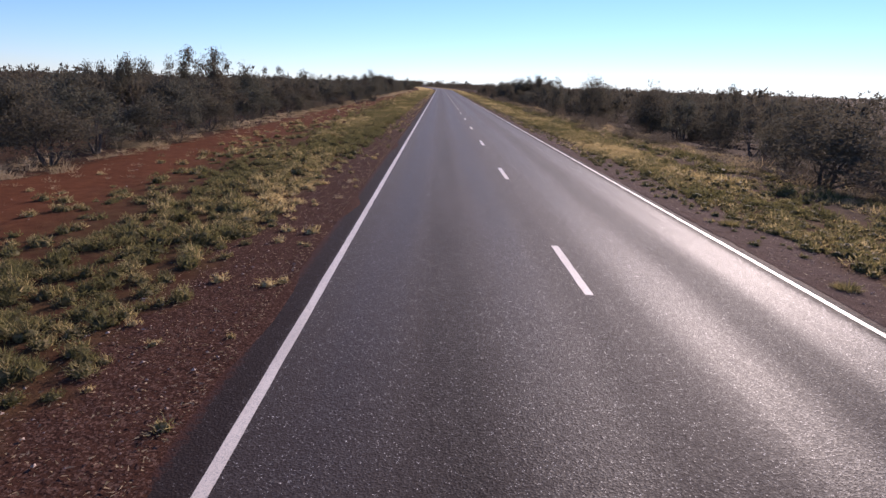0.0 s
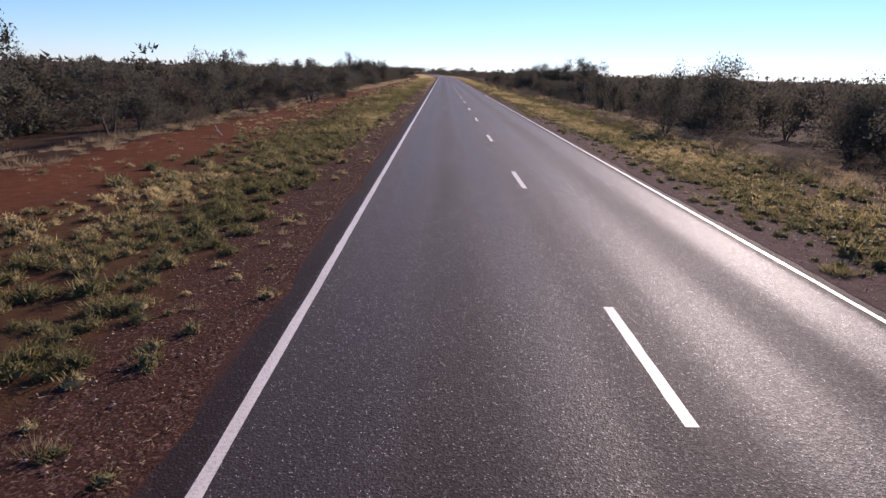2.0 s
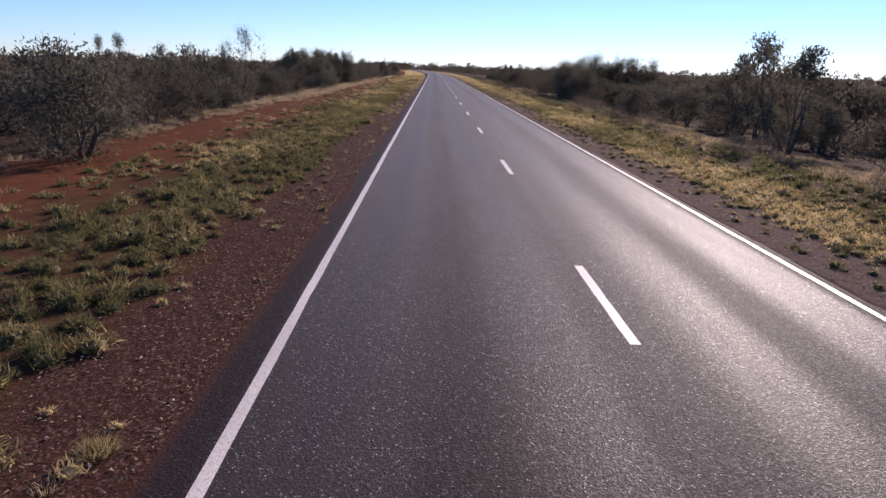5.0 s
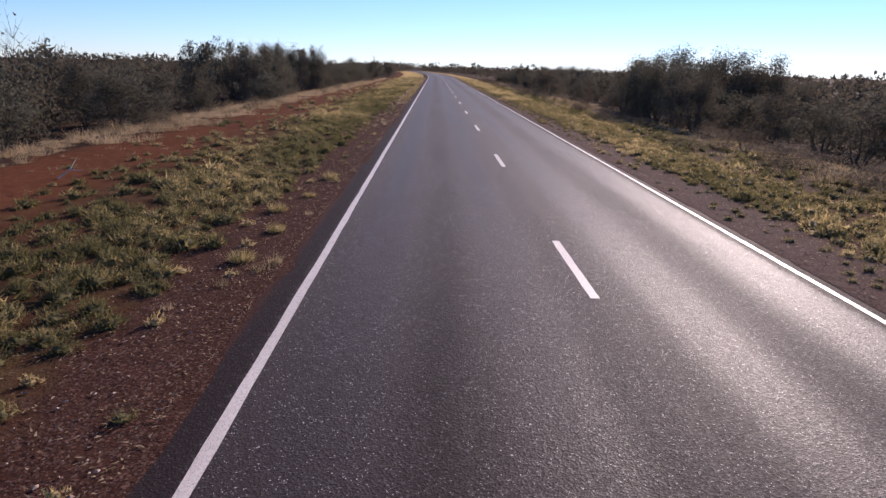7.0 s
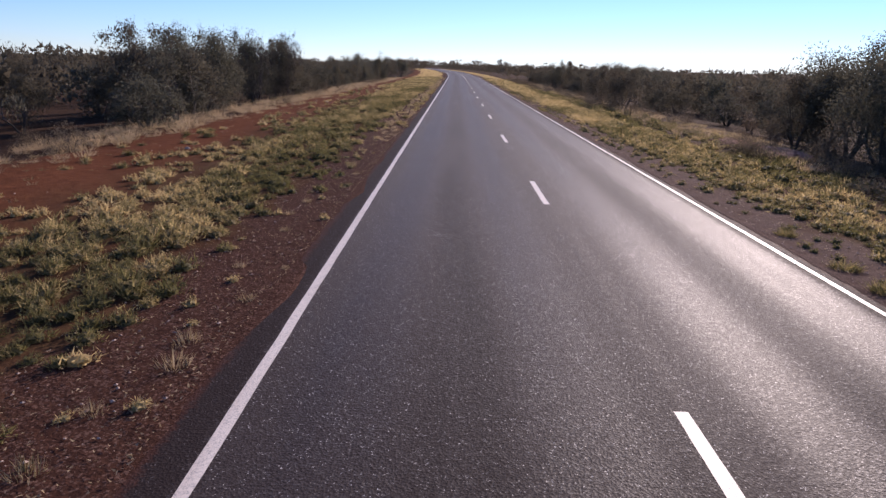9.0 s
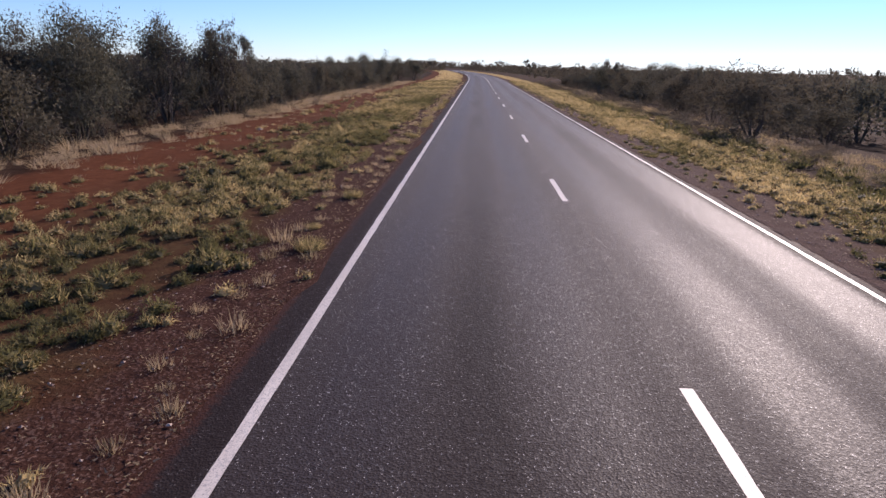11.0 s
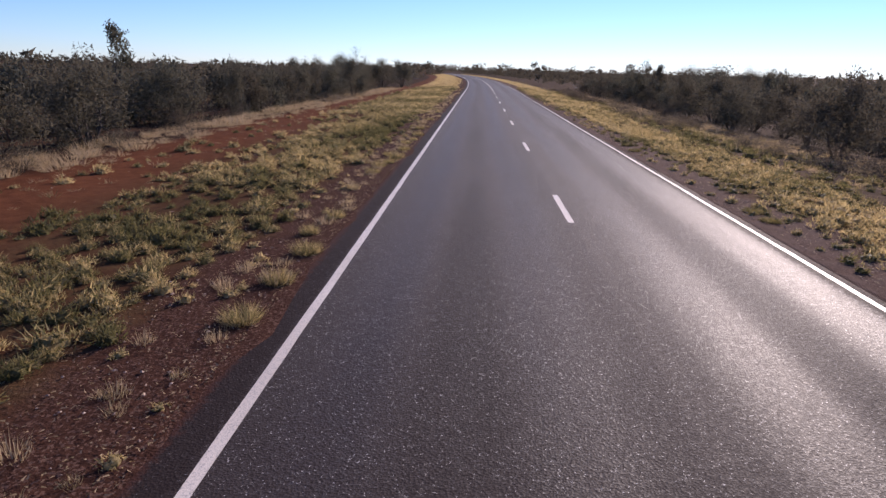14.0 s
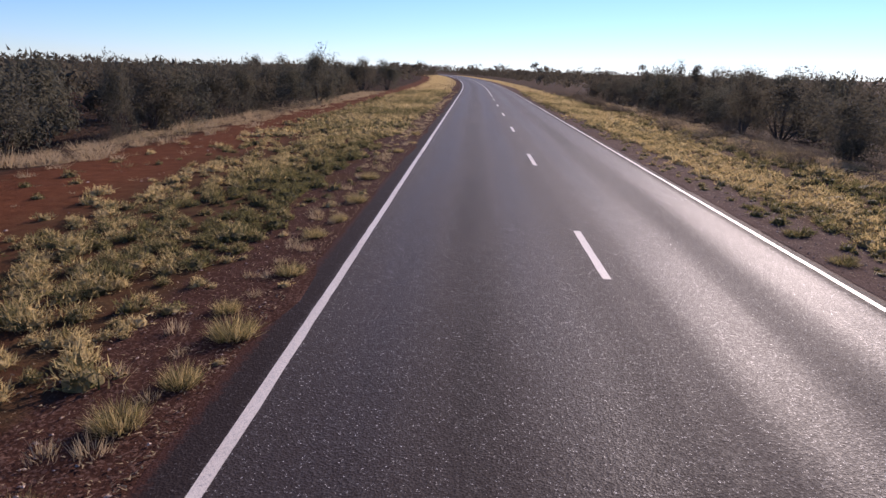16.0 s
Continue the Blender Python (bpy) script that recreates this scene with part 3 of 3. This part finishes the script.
# low dark bushes on the stony ground past the verge
for n in range(48):
    plant(rng.uniform(9.2, 13.5), rng.uniform(20, 330), rng.uniform(0.4, 1.2), rng.uniform(1.0, 2.4), "bush")
# grey-brown scrub on the flat between the verge and the trees
for n in range(80):
    plant(rng.uniform(9.6, 15.0), rng.uniform(16, 330), rng.uniform(0.5, 1.2), rng.uniform(1.3, 2.8), B if n % 3 else "bush")
# dark bushes that fill the wood's foot
for n in range(40):
    side = -1 if n % 2 else 1
    u = -rng.uniform(18.5, 26.0) if side < 0 else rng.uniform(17.0, 25.0)
    plant(u, rng.uniform(18, 340), rng.uniform(1.0, 2.0), rng.uniform(2.0, 3.4), "bush")


def far_woods():
    """Scrub woodland out to the skyline, too many to count."""
    vs, fs, o = [], [], 0
    spots = []
    for n in range(1500):
        side = -1 if n % 2 else 1
        y = rng.uniform(5, 430)
        spots.append((side * (31 + 100 * rng.random() ** 1.4), y))
    for n in range(800):
        y = rng.uniform(345, 900)
        spots.append(((-1) ** n * (12 + 130 * rng.random() ** 1.3), y))
    for n in range(800):
        spots.append(((-1) ** n * (110 + 1300 * rng.random() ** 1.5), rng.uniform(60, 1500)))
    for n in range(160):
        spots.append((rng.uniform(-90, 130), rng.uniform(560, 1000)))
    for u, y in spots:
        h, w = rng.uniform(3.7, 5.4), rng.uniform(1.6, 2.8)
        if abs(u) > 110 or y > 560:
            h = rng.uniform(4.6, 8.2)
        elif rng.random() < 0.2:
            h *= rng.uniform(1.1, 1.4)
        if abs(u) > 110:
            w *= 2.5
        n = 14
        g = rng.uniform(0, 6.283, n)
        el = rng.uniform(-0.2, 1.0, n)
        r = np.sqrt(np.clip(1 - el * el, 0, 1)) * rng.uniform(0.6, 1.0, n)
        c = np.stack([np.cos(g) * r * w, np.sin(g) * r * w, (0.42 + 0.5 * el) * h], 1)
        c += np.array(land(u, y))
        v, f = leaves(c, 0.34, 10 if abs(u) < 60 else 7, 0.6 if abs(u) < 110 else 1.0, rng)
        vs.append(v)
        fs.append(f + o)
        o += len(v)
    return mesh("far_scrub_woodland", np.concatenate(vs), np.concatenate(fs), LEAF)


tagged(new("far_scrub_woodland", far_woods()), "dark low scrub woodland stretching to the skyline", "woodland", kind="stuff")

# ---- grass, stones ----


def tuft(blades, height, spread, gen, lean=0.8, wide=0.014):
    """One tussock of narrow leaning blades: verts (blades * 3, 3) and faces."""
    g = gen.uniform(0, 6.283, blades)
    r = spread * 0.5 * np.sqrt(gen.random(blades))
    base = np.stack([np.cos(g) * r, np.sin(g) * r, np.full(blades, -0.03)], 1)
    g2 = g + gen.normal(size=blades) * 0.9
    out = np.stack([np.cos(g2), np.sin(g2), np.zeros(blades)], 1)
    h = height * gen.uniform(0.4, 1.1, blades)[:, None] * (1.15 - 0.6 * (r / (spread * 0.5))[:, None])
    ln = lean * spread * gen.uniform(0.1, 0.8, blades)[:, None]
    tip = base + out * ln + np.array([0, 0, 1]) * (h + 0.03)
    g3 = gen.uniform(0, 6.283, blades)
    side = np.stack([np.cos(g3), np.sin(g3), np.zeros(blades)], 1) * wide * gen.uniform(0.6, 1.5, blades)[:, None]
    v = np.stack([base - side, base + side, tip], 1).reshape(-1, 3)
    return v, np.arange(blades * 3).reshape(-1, 3)


def cushion(blades, r, h, gen, length=0.10, wide=0.011):
    """A mounded tussock: short blades standing off a low dome."""
    g = gen.uniform(0, 6.283, blades)
    e = np.arcsin(gen.uniform(0.05, 1.0, blades))
    n = np.stack([np.cos(g) * np.cos(e), np.sin(g) * np.cos(e), np.sin(e)], 1)
    k = gen.uniform(0.55, 1.0, blades)[:, None]
    wob = 1 + 0.25 * np.sin(g * 2 + gen.uniform(0, 6))[:, None]
    base = n * np.array([r, r, h]) * k * wob
    d = n * 0.7 + gen.normal(size=(blades, 3)) * 0.55 + np.array([0, 0, 0.35])
    d /= np.linalg.norm(d, axis=1)[:, None]
    side = np.cross(d, gen.normal(size=(blades, 3)))
    side *= wide * gen.uniform(0.7, 1.6, blades)[:, None] / np.linalg.norm(side, axis=1)[:, None]
    tip = base + d * length * gen.uniform(0.5, 1.3, blades)[:, None]
    low = base - d * 0.02
    v = np.stack([low - side, low + side, tip], 1).reshape(-1, 3)
    # a lumpy dome of 21 facets, added inside to stop light coming through
    ring, rows = 7, []
    for e2 in (0.0, 0.55, 1.05):
        g2 = 2 * math.pi * (np.arange(ring) + 0.5 * len(rows)) / ring
        k2 = 0.60 * gen.uniform(0.75, 1.15, ring)
        rows.append(np.stack([np.cos(g2) * math.cos(e2) * r * k2, np.sin(g2) * math.cos(e2) * r * k2, math.sin(e2) * h * k2 - (0.04 if not rows else 0)], 1))
    block_dome, top = [], np.array([0, 0, h * 0.58])
    for i in range(ring):
        n = (i + 1) % ring
        block_dome += [rows[0][i], rows[0][n], rows[1][i], rows[0][n], rows[1][n], rows[1][i], rows[1][i], rows[1][n], rows[2][i], rows[1][n], rows[2][n], rows[2][i], rows[2][i], rows[2][n], top]
    v = np.concatenate([v, np.array(block_dome)])
    return v, np.arange(len(v)).reshape(-1, 3)


def field(name, spots, models, material, label, category):
    """Many tussocks in one mesh; spots: u, y, scale, tone."""
    vs, fs, tone, o = [], [], [], 0
    for u, y, s, q in spots:
        v, f3 = models[int(rng.integers(len(models)))]
        g = rng.uniform(0, 6.283)
        c, sn = math.cos(g), math.sin(g)
        x, yy, z = land(u, y)
        w = np.stack([(v[:, 0] * c - v[:, 1] * sn) * s + x, (v[:, 0] * sn + v[:, 1] * c) * s + yy, v[:, 2] * s * rng.uniform(0.8, 1.25) + z], 1)
        vs.append(w)
        fs.append(f3 + o)
        tone.append(np.repeat(np.clip(q + rng.uniform(-0.32, 0.32, len(v) // 3), 0, 1), 3))
        o += len(v)
    me = mesh(name, np.concatenate(vs), np.concatenate(fs), material, False, tone=np.concatenate(tone))
    return tagged(new(name, me), label, category, kind="stuff")


gen = np.random.default_rng(5)
LOW = [cushion(200, 0.25, 0.17, gen, 0.085, 0.0066) for _ in range(14)]
SMALL = [cushion(70, 0.21, 0.15, gen, 0.085, 0.0085) for _ in range(8)]
OUTER = [cushion(110, 0.24, 0.16, gen, 0.085, 0.0092) for _ in range(10)]
YELLOW = [cushion(100, 0.25, 0.16, gen, 0.085, 0.0100) for _ in range(12)]
SPARSE = [cushion(34, 0.28, 0.19, gen, 0.09, 0.018) for _ in range(6)]
THIN = [tuft(24, 0.14, 0.34, gen, 0.8, 0.008) for _ in range(6)]
WEED = [tuft(70, 0.17, 0.24, gen, 0.6, 0.0045) for _ in range(4)]
WISP = [tuft(13, 0.16, 0.34, gen, 0.8, 0.014) for _ in range(4)]
TALL = [tuft(80, 0.34, 0.52, gen, 0.9, 0.008) for _ in range(6)]


def scatter(n, u0, u1, y0, y1, dry, big=1.0, clump=0.0, thin=None, drier=0.0):
    """Spots for tussocks: about n in a stretch of the verge; thin: (u, u) between which they grow sparse; drier: more straw per metre outwards."""
    rows = []
    gap = math.sqrt((u1 - u0) * (y1 - y0) / (1.55 * n))
    for ui in np.arange(u0, u1, gap):
        for yi in np.arange(y0, y1, gap):
            u, y = ui + gap * rng.uniform(0.0, 1.0), yi + gap * rng.uniform(0.0, 1.0)
            patch = 0.36 * noise.noise((u * 0.45, y * 0.32, 2.0)) + 0.6 * noise.noise((u * 1.4, y * 1.4, 5.0))
            edge = min(u - u0, u1 - u) / (u1 - u0)
            bare = clump - 0.18 + (0.3 if edge < 0.10 else 0)
            if thin:
                bare += 0.62 * min(1.0, max(0.0, (abs(u) - thin[0]) / (thin[1] - thin[0])))
            if patch + rng.uniform(-0.3, 0.3) < bare:
                continue
            tone = dry + drier * (abs(u) - 6.0) + 0.0016 * min(110.0, max(0.0, y - 150)) + 0.5 * noise.noise((u * 0.25, y * 0.12, 9.0)) + rng.uniform(-0.25, 0.25)
            rows.append((u, y, big * rng.uniform(0.45, 1.0) * (1.5 if rng.random() < 0.16 else 1.0), min(1, max(0, tone))))
    return rows


field("verge_grass", scatter(4200, -9.8, -5.9, 3, 262, 0.08, 1.1, -0.03, None, 0.05), LOW, TURF, "low green and yellow tussock grass covering the verge", "grass")
field("verge_grass", scatter(4600, -15.2, -9.4, 3, 262, 0.02, 1.05, -0.05, (9.0, 13.4), 0.045), OUTER, TURF, "dry tan tussocks thinning out over red dirt", "grass")
field("verge_grass", scatter(3400, -14.0, -5.9, 262, 335, 0.26, 1.0, -0.14, (10.5, 14.0)) + scatter(2100, 5.0, 9.0, 268, 335, 0.42, 1.0, -0.15), SPARSE, TURF, "low yellowed grass along the verges far ahead", "grass")
field("verge_grass", scatter(4400, 5.4, 8.7, 12, 268, 0.36, 1.0, -0.26), YELLOW, TURF, "low yellowed tussock grass covering the verge", "grass")
field("verge_grass", scatter(1700, -18.3, -11.8, 8, 330, 0.45, 1.0, 0.20), THIN, STRAW, "thin dry grass tufts scattered over red dirt", "grass")
field("verge_grass", scatter(4200, 9.5, 16.8, 18, 330, 0.5, 1.5, 0.08), THIN, TURF, "thin dry grass tufts on stony ground", "grass")
field("verge_grass", scatter(5200, -13.5, -5.9, 335, 620, 0.8, 1.7) + scatter(3200, 5.4, 10.4, 335, 620, 0.85, 1.7), WISP, TURF, "distant dry grass along the road's bend", "grass")
field("straw_grass", scatter(700, -20.5, -15.8, 14, 160, 0.7, 1.2, 0.12) + scatter(1400, -20.5, -15.2, 160, 330, 0.75, 1.5, 0.22) + scatter(1300, 10.0, 16.5, 20, 330, 0.75, 1.25, 0.16), TALL, STRAW,
      "pale knee-high straw grass along the wood's edge", "grass")

field("verge_grass", scatter(2000, 8.3, 12.4, 14, 330, 0.05, 1.3, 0.03), YELLOW, TURF, "dull low clumps where the verge meets the scrub", "grass")
field("straw_grass", scatter(260, -5.7, -4.7, 192, 300, 0.7, 1.2, 0.05) + scatter(120, -5.8, -4.7, 20, 192, 0.6, 0.9, 0.12), WEED, STRAW, "dead straw weeds along the edge of the seal", "grass")
field("verge_grass", scatter(330, -6.2, -5.1, 4, 330, 0.45, 0.75) + scatter(1300, 4.2, 5.9, 14, 330, 0.20, 0.8, 0.0), SMALL, TURF, "scattered small tufts in the shoulder gravel", "grass")

# tussocks that stand alone on the shoulders: straw ones at the broken edge, darker ones across the road
def tussocks(count, height, spread, wide, low, high):
    return [mesh("tussock", v, f3, TURF, False, tone=np.repeat(gen.uniform(low, high, len(v) // 3), 3))
            for v, f3 in (tuft(count, height, spread, gen, 0.75, wide) for _ in range(4))]


def stand(u, y, s, models, label):
    x, yy, z = land(u, y)
    ob = new("grass_tussock", models[int(rng.integers(4))])
    ob.matrix_basis = Matrix.LocRotScale((x, yy, z), Euler((0, 0, rng.uniform(0, 6.28))), (s, s, s * rng.uniform(0.8, 1.1)))
    tagged(ob, label, "grass tussock", "shoulder tussocks")


PALE_TUFT, DARK_TUFT = tussocks(560, 0.34, 0.46, 0.0055, 0.05, 0.85), tussocks(420, 0.20, 0.40, 0.0065, 0.0, 0.6)
for u, y, s in [
        (-5.3, 103.6, 0.6), (-5.0, 105.9, 0.6), (-5.3, 145.8, 0.8), (-5.2, 147.7, 0.7), (-5.6, 149.5, 0.8), (-5.2, 151.1, 0.6), (-5.1, 153.7, 0.9), (-4.9, 199.7, 1.1), (-5.2, 201.2, 0.6),
        (-5.0, 204.2, 0.9), (-4.9, 210.3, 0.7), (-4.8, 212.0, 0.8), (-5.0, 215.2, 0.9), (-4.8, 217.6, 0.9), (-5.2, 218.6, 0.7), (-4.8, 222.4, 1.0), (-4.8, 223.9, 0.9), (-4.8, 225.5, 1.0),
        (-5.1, 226.8, 0.7), (-4.9, 228.2, 0.8), (-5.2, 231.6, 0.7), (-5.1, 234.3, 0.8), (-5.1, 235.6, 0.9), (-4.9, 236.4, 0.8), (-4.8, 237.6, 1.1), (-5.2, 238.4, 0.7), (-4.8, 240.0, 0.9),
        (-5.0, 242.3, 0.9), (-4.8, 243.6, 0.7), (-4.8, 245.6, 1.0), (-5.0, 249.0, 1.0), (-4.9, 255.2, 0.8), (-4.9, 262.1, 0.9)]:
    stand(u, y, 0.9 * s, PALE_TUFT, "sunlit straw-coloured grass tussock on the gravel shoulder")
for u, y, s in [
        (4.5, 13.0, 0.9), (4.8, 18.1, 1.0), (4.5, 33.0, 0.8), (4.4, 53.2, 1.0), (5.0, 57.7, 0.9), (4.6, 59.0, 0.8), (4.4, 91.2, 1.0), (4.3, 92.2, 0.8), (4.4, 93.4, 1.1), (4.5, 95.3, 1.0),
        (4.5, 98.1, 1.0), (4.5, 100.3, 0.9), (4.5, 102.5, 0.9), (4.6, 106.0, 0.8), (4.3, 174.8, 1.0), (4.4, 176.0, 1.0), (4.5, 178.2, 0.8), (4.3, 213.2, 1.0), (4.3, 214.2, 0.9), (5.3, 215.0, 1.0),
        (4.4, 215.6, 0.9), (4.5, 229.2, 0.9), (4.5, 230.2, 0.9), (5.4, 236.0, 1.0), (4.4, 241.7, 1.0), (4.5, 243.7, 0.9), (4.8, 246.4, 0.9)]:
    stand(u, y, s, DARK_TUFT, "low dull olive grass clump at the edge of the seal")


def pebbles(name, spots, material, label):
    """Angular stones in one mesh; spots: u, y, radius."""
    shape = np.array([(1, 0, 0), (-1, 0, 0), (0, 1, 0), (0, -1, 0), (0, 0, 1), (0, 0, -0.6)], dtype=float)
    tri = np.array([(0, 2, 4), (2, 1, 4), (1, 3, 4), (3, 0, 4), (2, 0, 5), (1, 2, 5), (3, 1, 5), (0, 3, 5)])
    vs, fs = [], []
    for n, (u, y, r) in enumerate(spots):
        x, yy, z = land(u, y)
        g = rng.uniform(0, 6.283)
        s = shape * rng.uniform(0.6, 1.3, (6, 1)) * r * np.array([1, 0.8, 0.45])
        rot = np.array([[math.cos(g), -math.sin(g), 0], [math.sin(g), math.cos(g), 0], [0, 0, 1]])
        vs.append(s @ rot.T + np.array([x, yy, z + 0.012 + r * 0.15]))
        fs.append(tri + 6 * n)
    return tagged(new(name, mesh(name, np.concatenate(vs), np.concatenate(fs), material)), label, "stones", kind="stuff")


spots = []
for n in range(17000):
    left = rng.random() < 0.55
    u = -rng.uniform(4.62, 6.6) if left else rng.uniform(3.98, 5.5)
    spots.append((u, rng.uniform(4, 320), 0.009 + 0.026 * rng.random() ** 3))
for n in range(1600):
    spots.append((rng.choice([-1, 1]) * rng.uniform(6, 14), rng.uniform(8, 320), 0.02 + 0.05 * rng.random() ** 3))
pebbles("shoulder_gravel", spots, STONES, "loose pale and rust-brown stones strewn over the shoulders")


def litter(count):
    """Dead stalks and leaf bits lying flat on the shoulders."""
    left = rng.random(count) < 0.6
    u = np.where(left, -4.56 - 2.4 * rng.random(count) ** 1.6, 4.1 + 2.2 * rng.random(count))
    y = rng.uniform(4, 270, count)
    c = np.stack([u + bend(y), y, ground_z(u, y) + rng.uniform(0.012, 0.035, count)], 1)
    g = rng.uniform(0, 6.283, count)
    ln, wd = 0.015 + 0.06 * rng.random(count) ** 1.5, rng.uniform(0.005, 0.013, count)
    a = np.stack([np.cos(g) * ln, np.sin(g) * ln, rng.uniform(-0.004, 0.018, count)], 1)
    b = np.stack([-np.sin(g) * wd, np.cos(g) * wd, rng.uniform(-0.004, 0.004, count)], 1)
    v = np.stack([c - b, c + b, c + a], 1).reshape(-1, 3)
    return mesh("dry_litter", v, np.arange(3 * count).reshape(-1, 3), STRAW, False, tone=np.repeat(rng.uniform(0.3, 1.2, count), 3))


tagged(new("dry_litter", litter(70000)), "straw-coloured dead stalks littering the shoulders", "plant litter", kind="stuff")


def mound(name, u, y, w, l, h, seed, label):
    """A heap of red clods and broken earth."""
    bm = bmesh.new()
    bmesh.ops.create_icosphere(bm, subdivisions=4, radius=1)
    for v in bm.verts:
        p = v.co.copy()
        k = 1 + 0.35 * noise.noise(p * 1.6 + Vector((seed, 0, 0))) + 0.14 * noise.noise(p * 6 + Vector((0, seed, 0)))
        v.co = Vector((p.x * w * k, p.y * l * k, max(p.z, -0.2) * h * k))
    me = bpy.data.meshes.new(name)
    bm.to_mesh(me)
    bm.free()
    me.materials.append(CLOD)
    ob = new(name, me)
    x, yy, z = land(u, y)
    ob.matrix_basis = pose(x, yy, z)
    return tagged(ob, label, "earth mound", "graded spoil heaps")


mound("earth_mound", 13.0, 196.2, 1.4, 2.2, 0.22, 3, "low heap of pale red broken earth beside the verge")
mound("earth_mound", 12.0, 199.6, 1.1, 1.9, 0.18, 8, "low heap of pale red broken earth beside the verge")


def dry_branch(u, y, turn):
    """A forked grey stick lying on the dirt."""
    x, yy, z = land(u, y)
    fork, foot = np.array([0, 0, 0.24]), np.array([-0.34, -0.05, -0.02])
    segs = [(foot, fork, 0.026, 0.020, 5), (fork, np.array([0.20, 0.04, 0.52]), 0.020, 0.008, 5), (fork, np.array([0.36, -0.06, 0.20]), 0.018, 0.007, 5)]
    v, f = tubes(segs)
    ob = new("dry_branch", mesh("dry_branch", v, f, DRYWOOD, True))
    ob.matrix_basis = pose(x, yy, z, 0, 0, turn)
    return tagged(ob, "forked bleached stick propped on red dirt", "branch")


def field_stone(u, y, r, seed):
    bm = bmesh.new()
    bmesh.ops.create_icosphere(bm, subdivisions=2, radius=r)
    for v in bm.verts:
        v.co *= 1 + 0.3 * noise.noise(v.co * (1.4 / r) + Vector((seed, 0, 0)))
        v.co.z *= 0.6
    me = bpy.data.meshes.new("field_stone")
    bm.to_mesh(me)
    bm.free()
    me.materials.append(PALE)
    x, yy, z = land(u, y)
    ob = new("field_stone", me)
    ob.matrix_basis = pose(x, yy, z + 0.2 * r, 0, 0, 40 * seed)
    return tagged(ob, "pale weathered stone lying among dry grass", "stone", "loose pale stones")


dry_branch(-12.9, 154.7, 30)
dry_branch(-13.6, 76.0, 140)
for n, (u, y, r) in enumerate([(-13.1, 221.9, 0.12), (-9.7, 80.3, 0.06), (-4.75, 68.4, 0.03), (-12.2, 190.0, 0.10), (-11.0, 236.5, 0.08), (10.5, 257.0, 0.12)]):
    field_stone(u, y, r, n + 1)
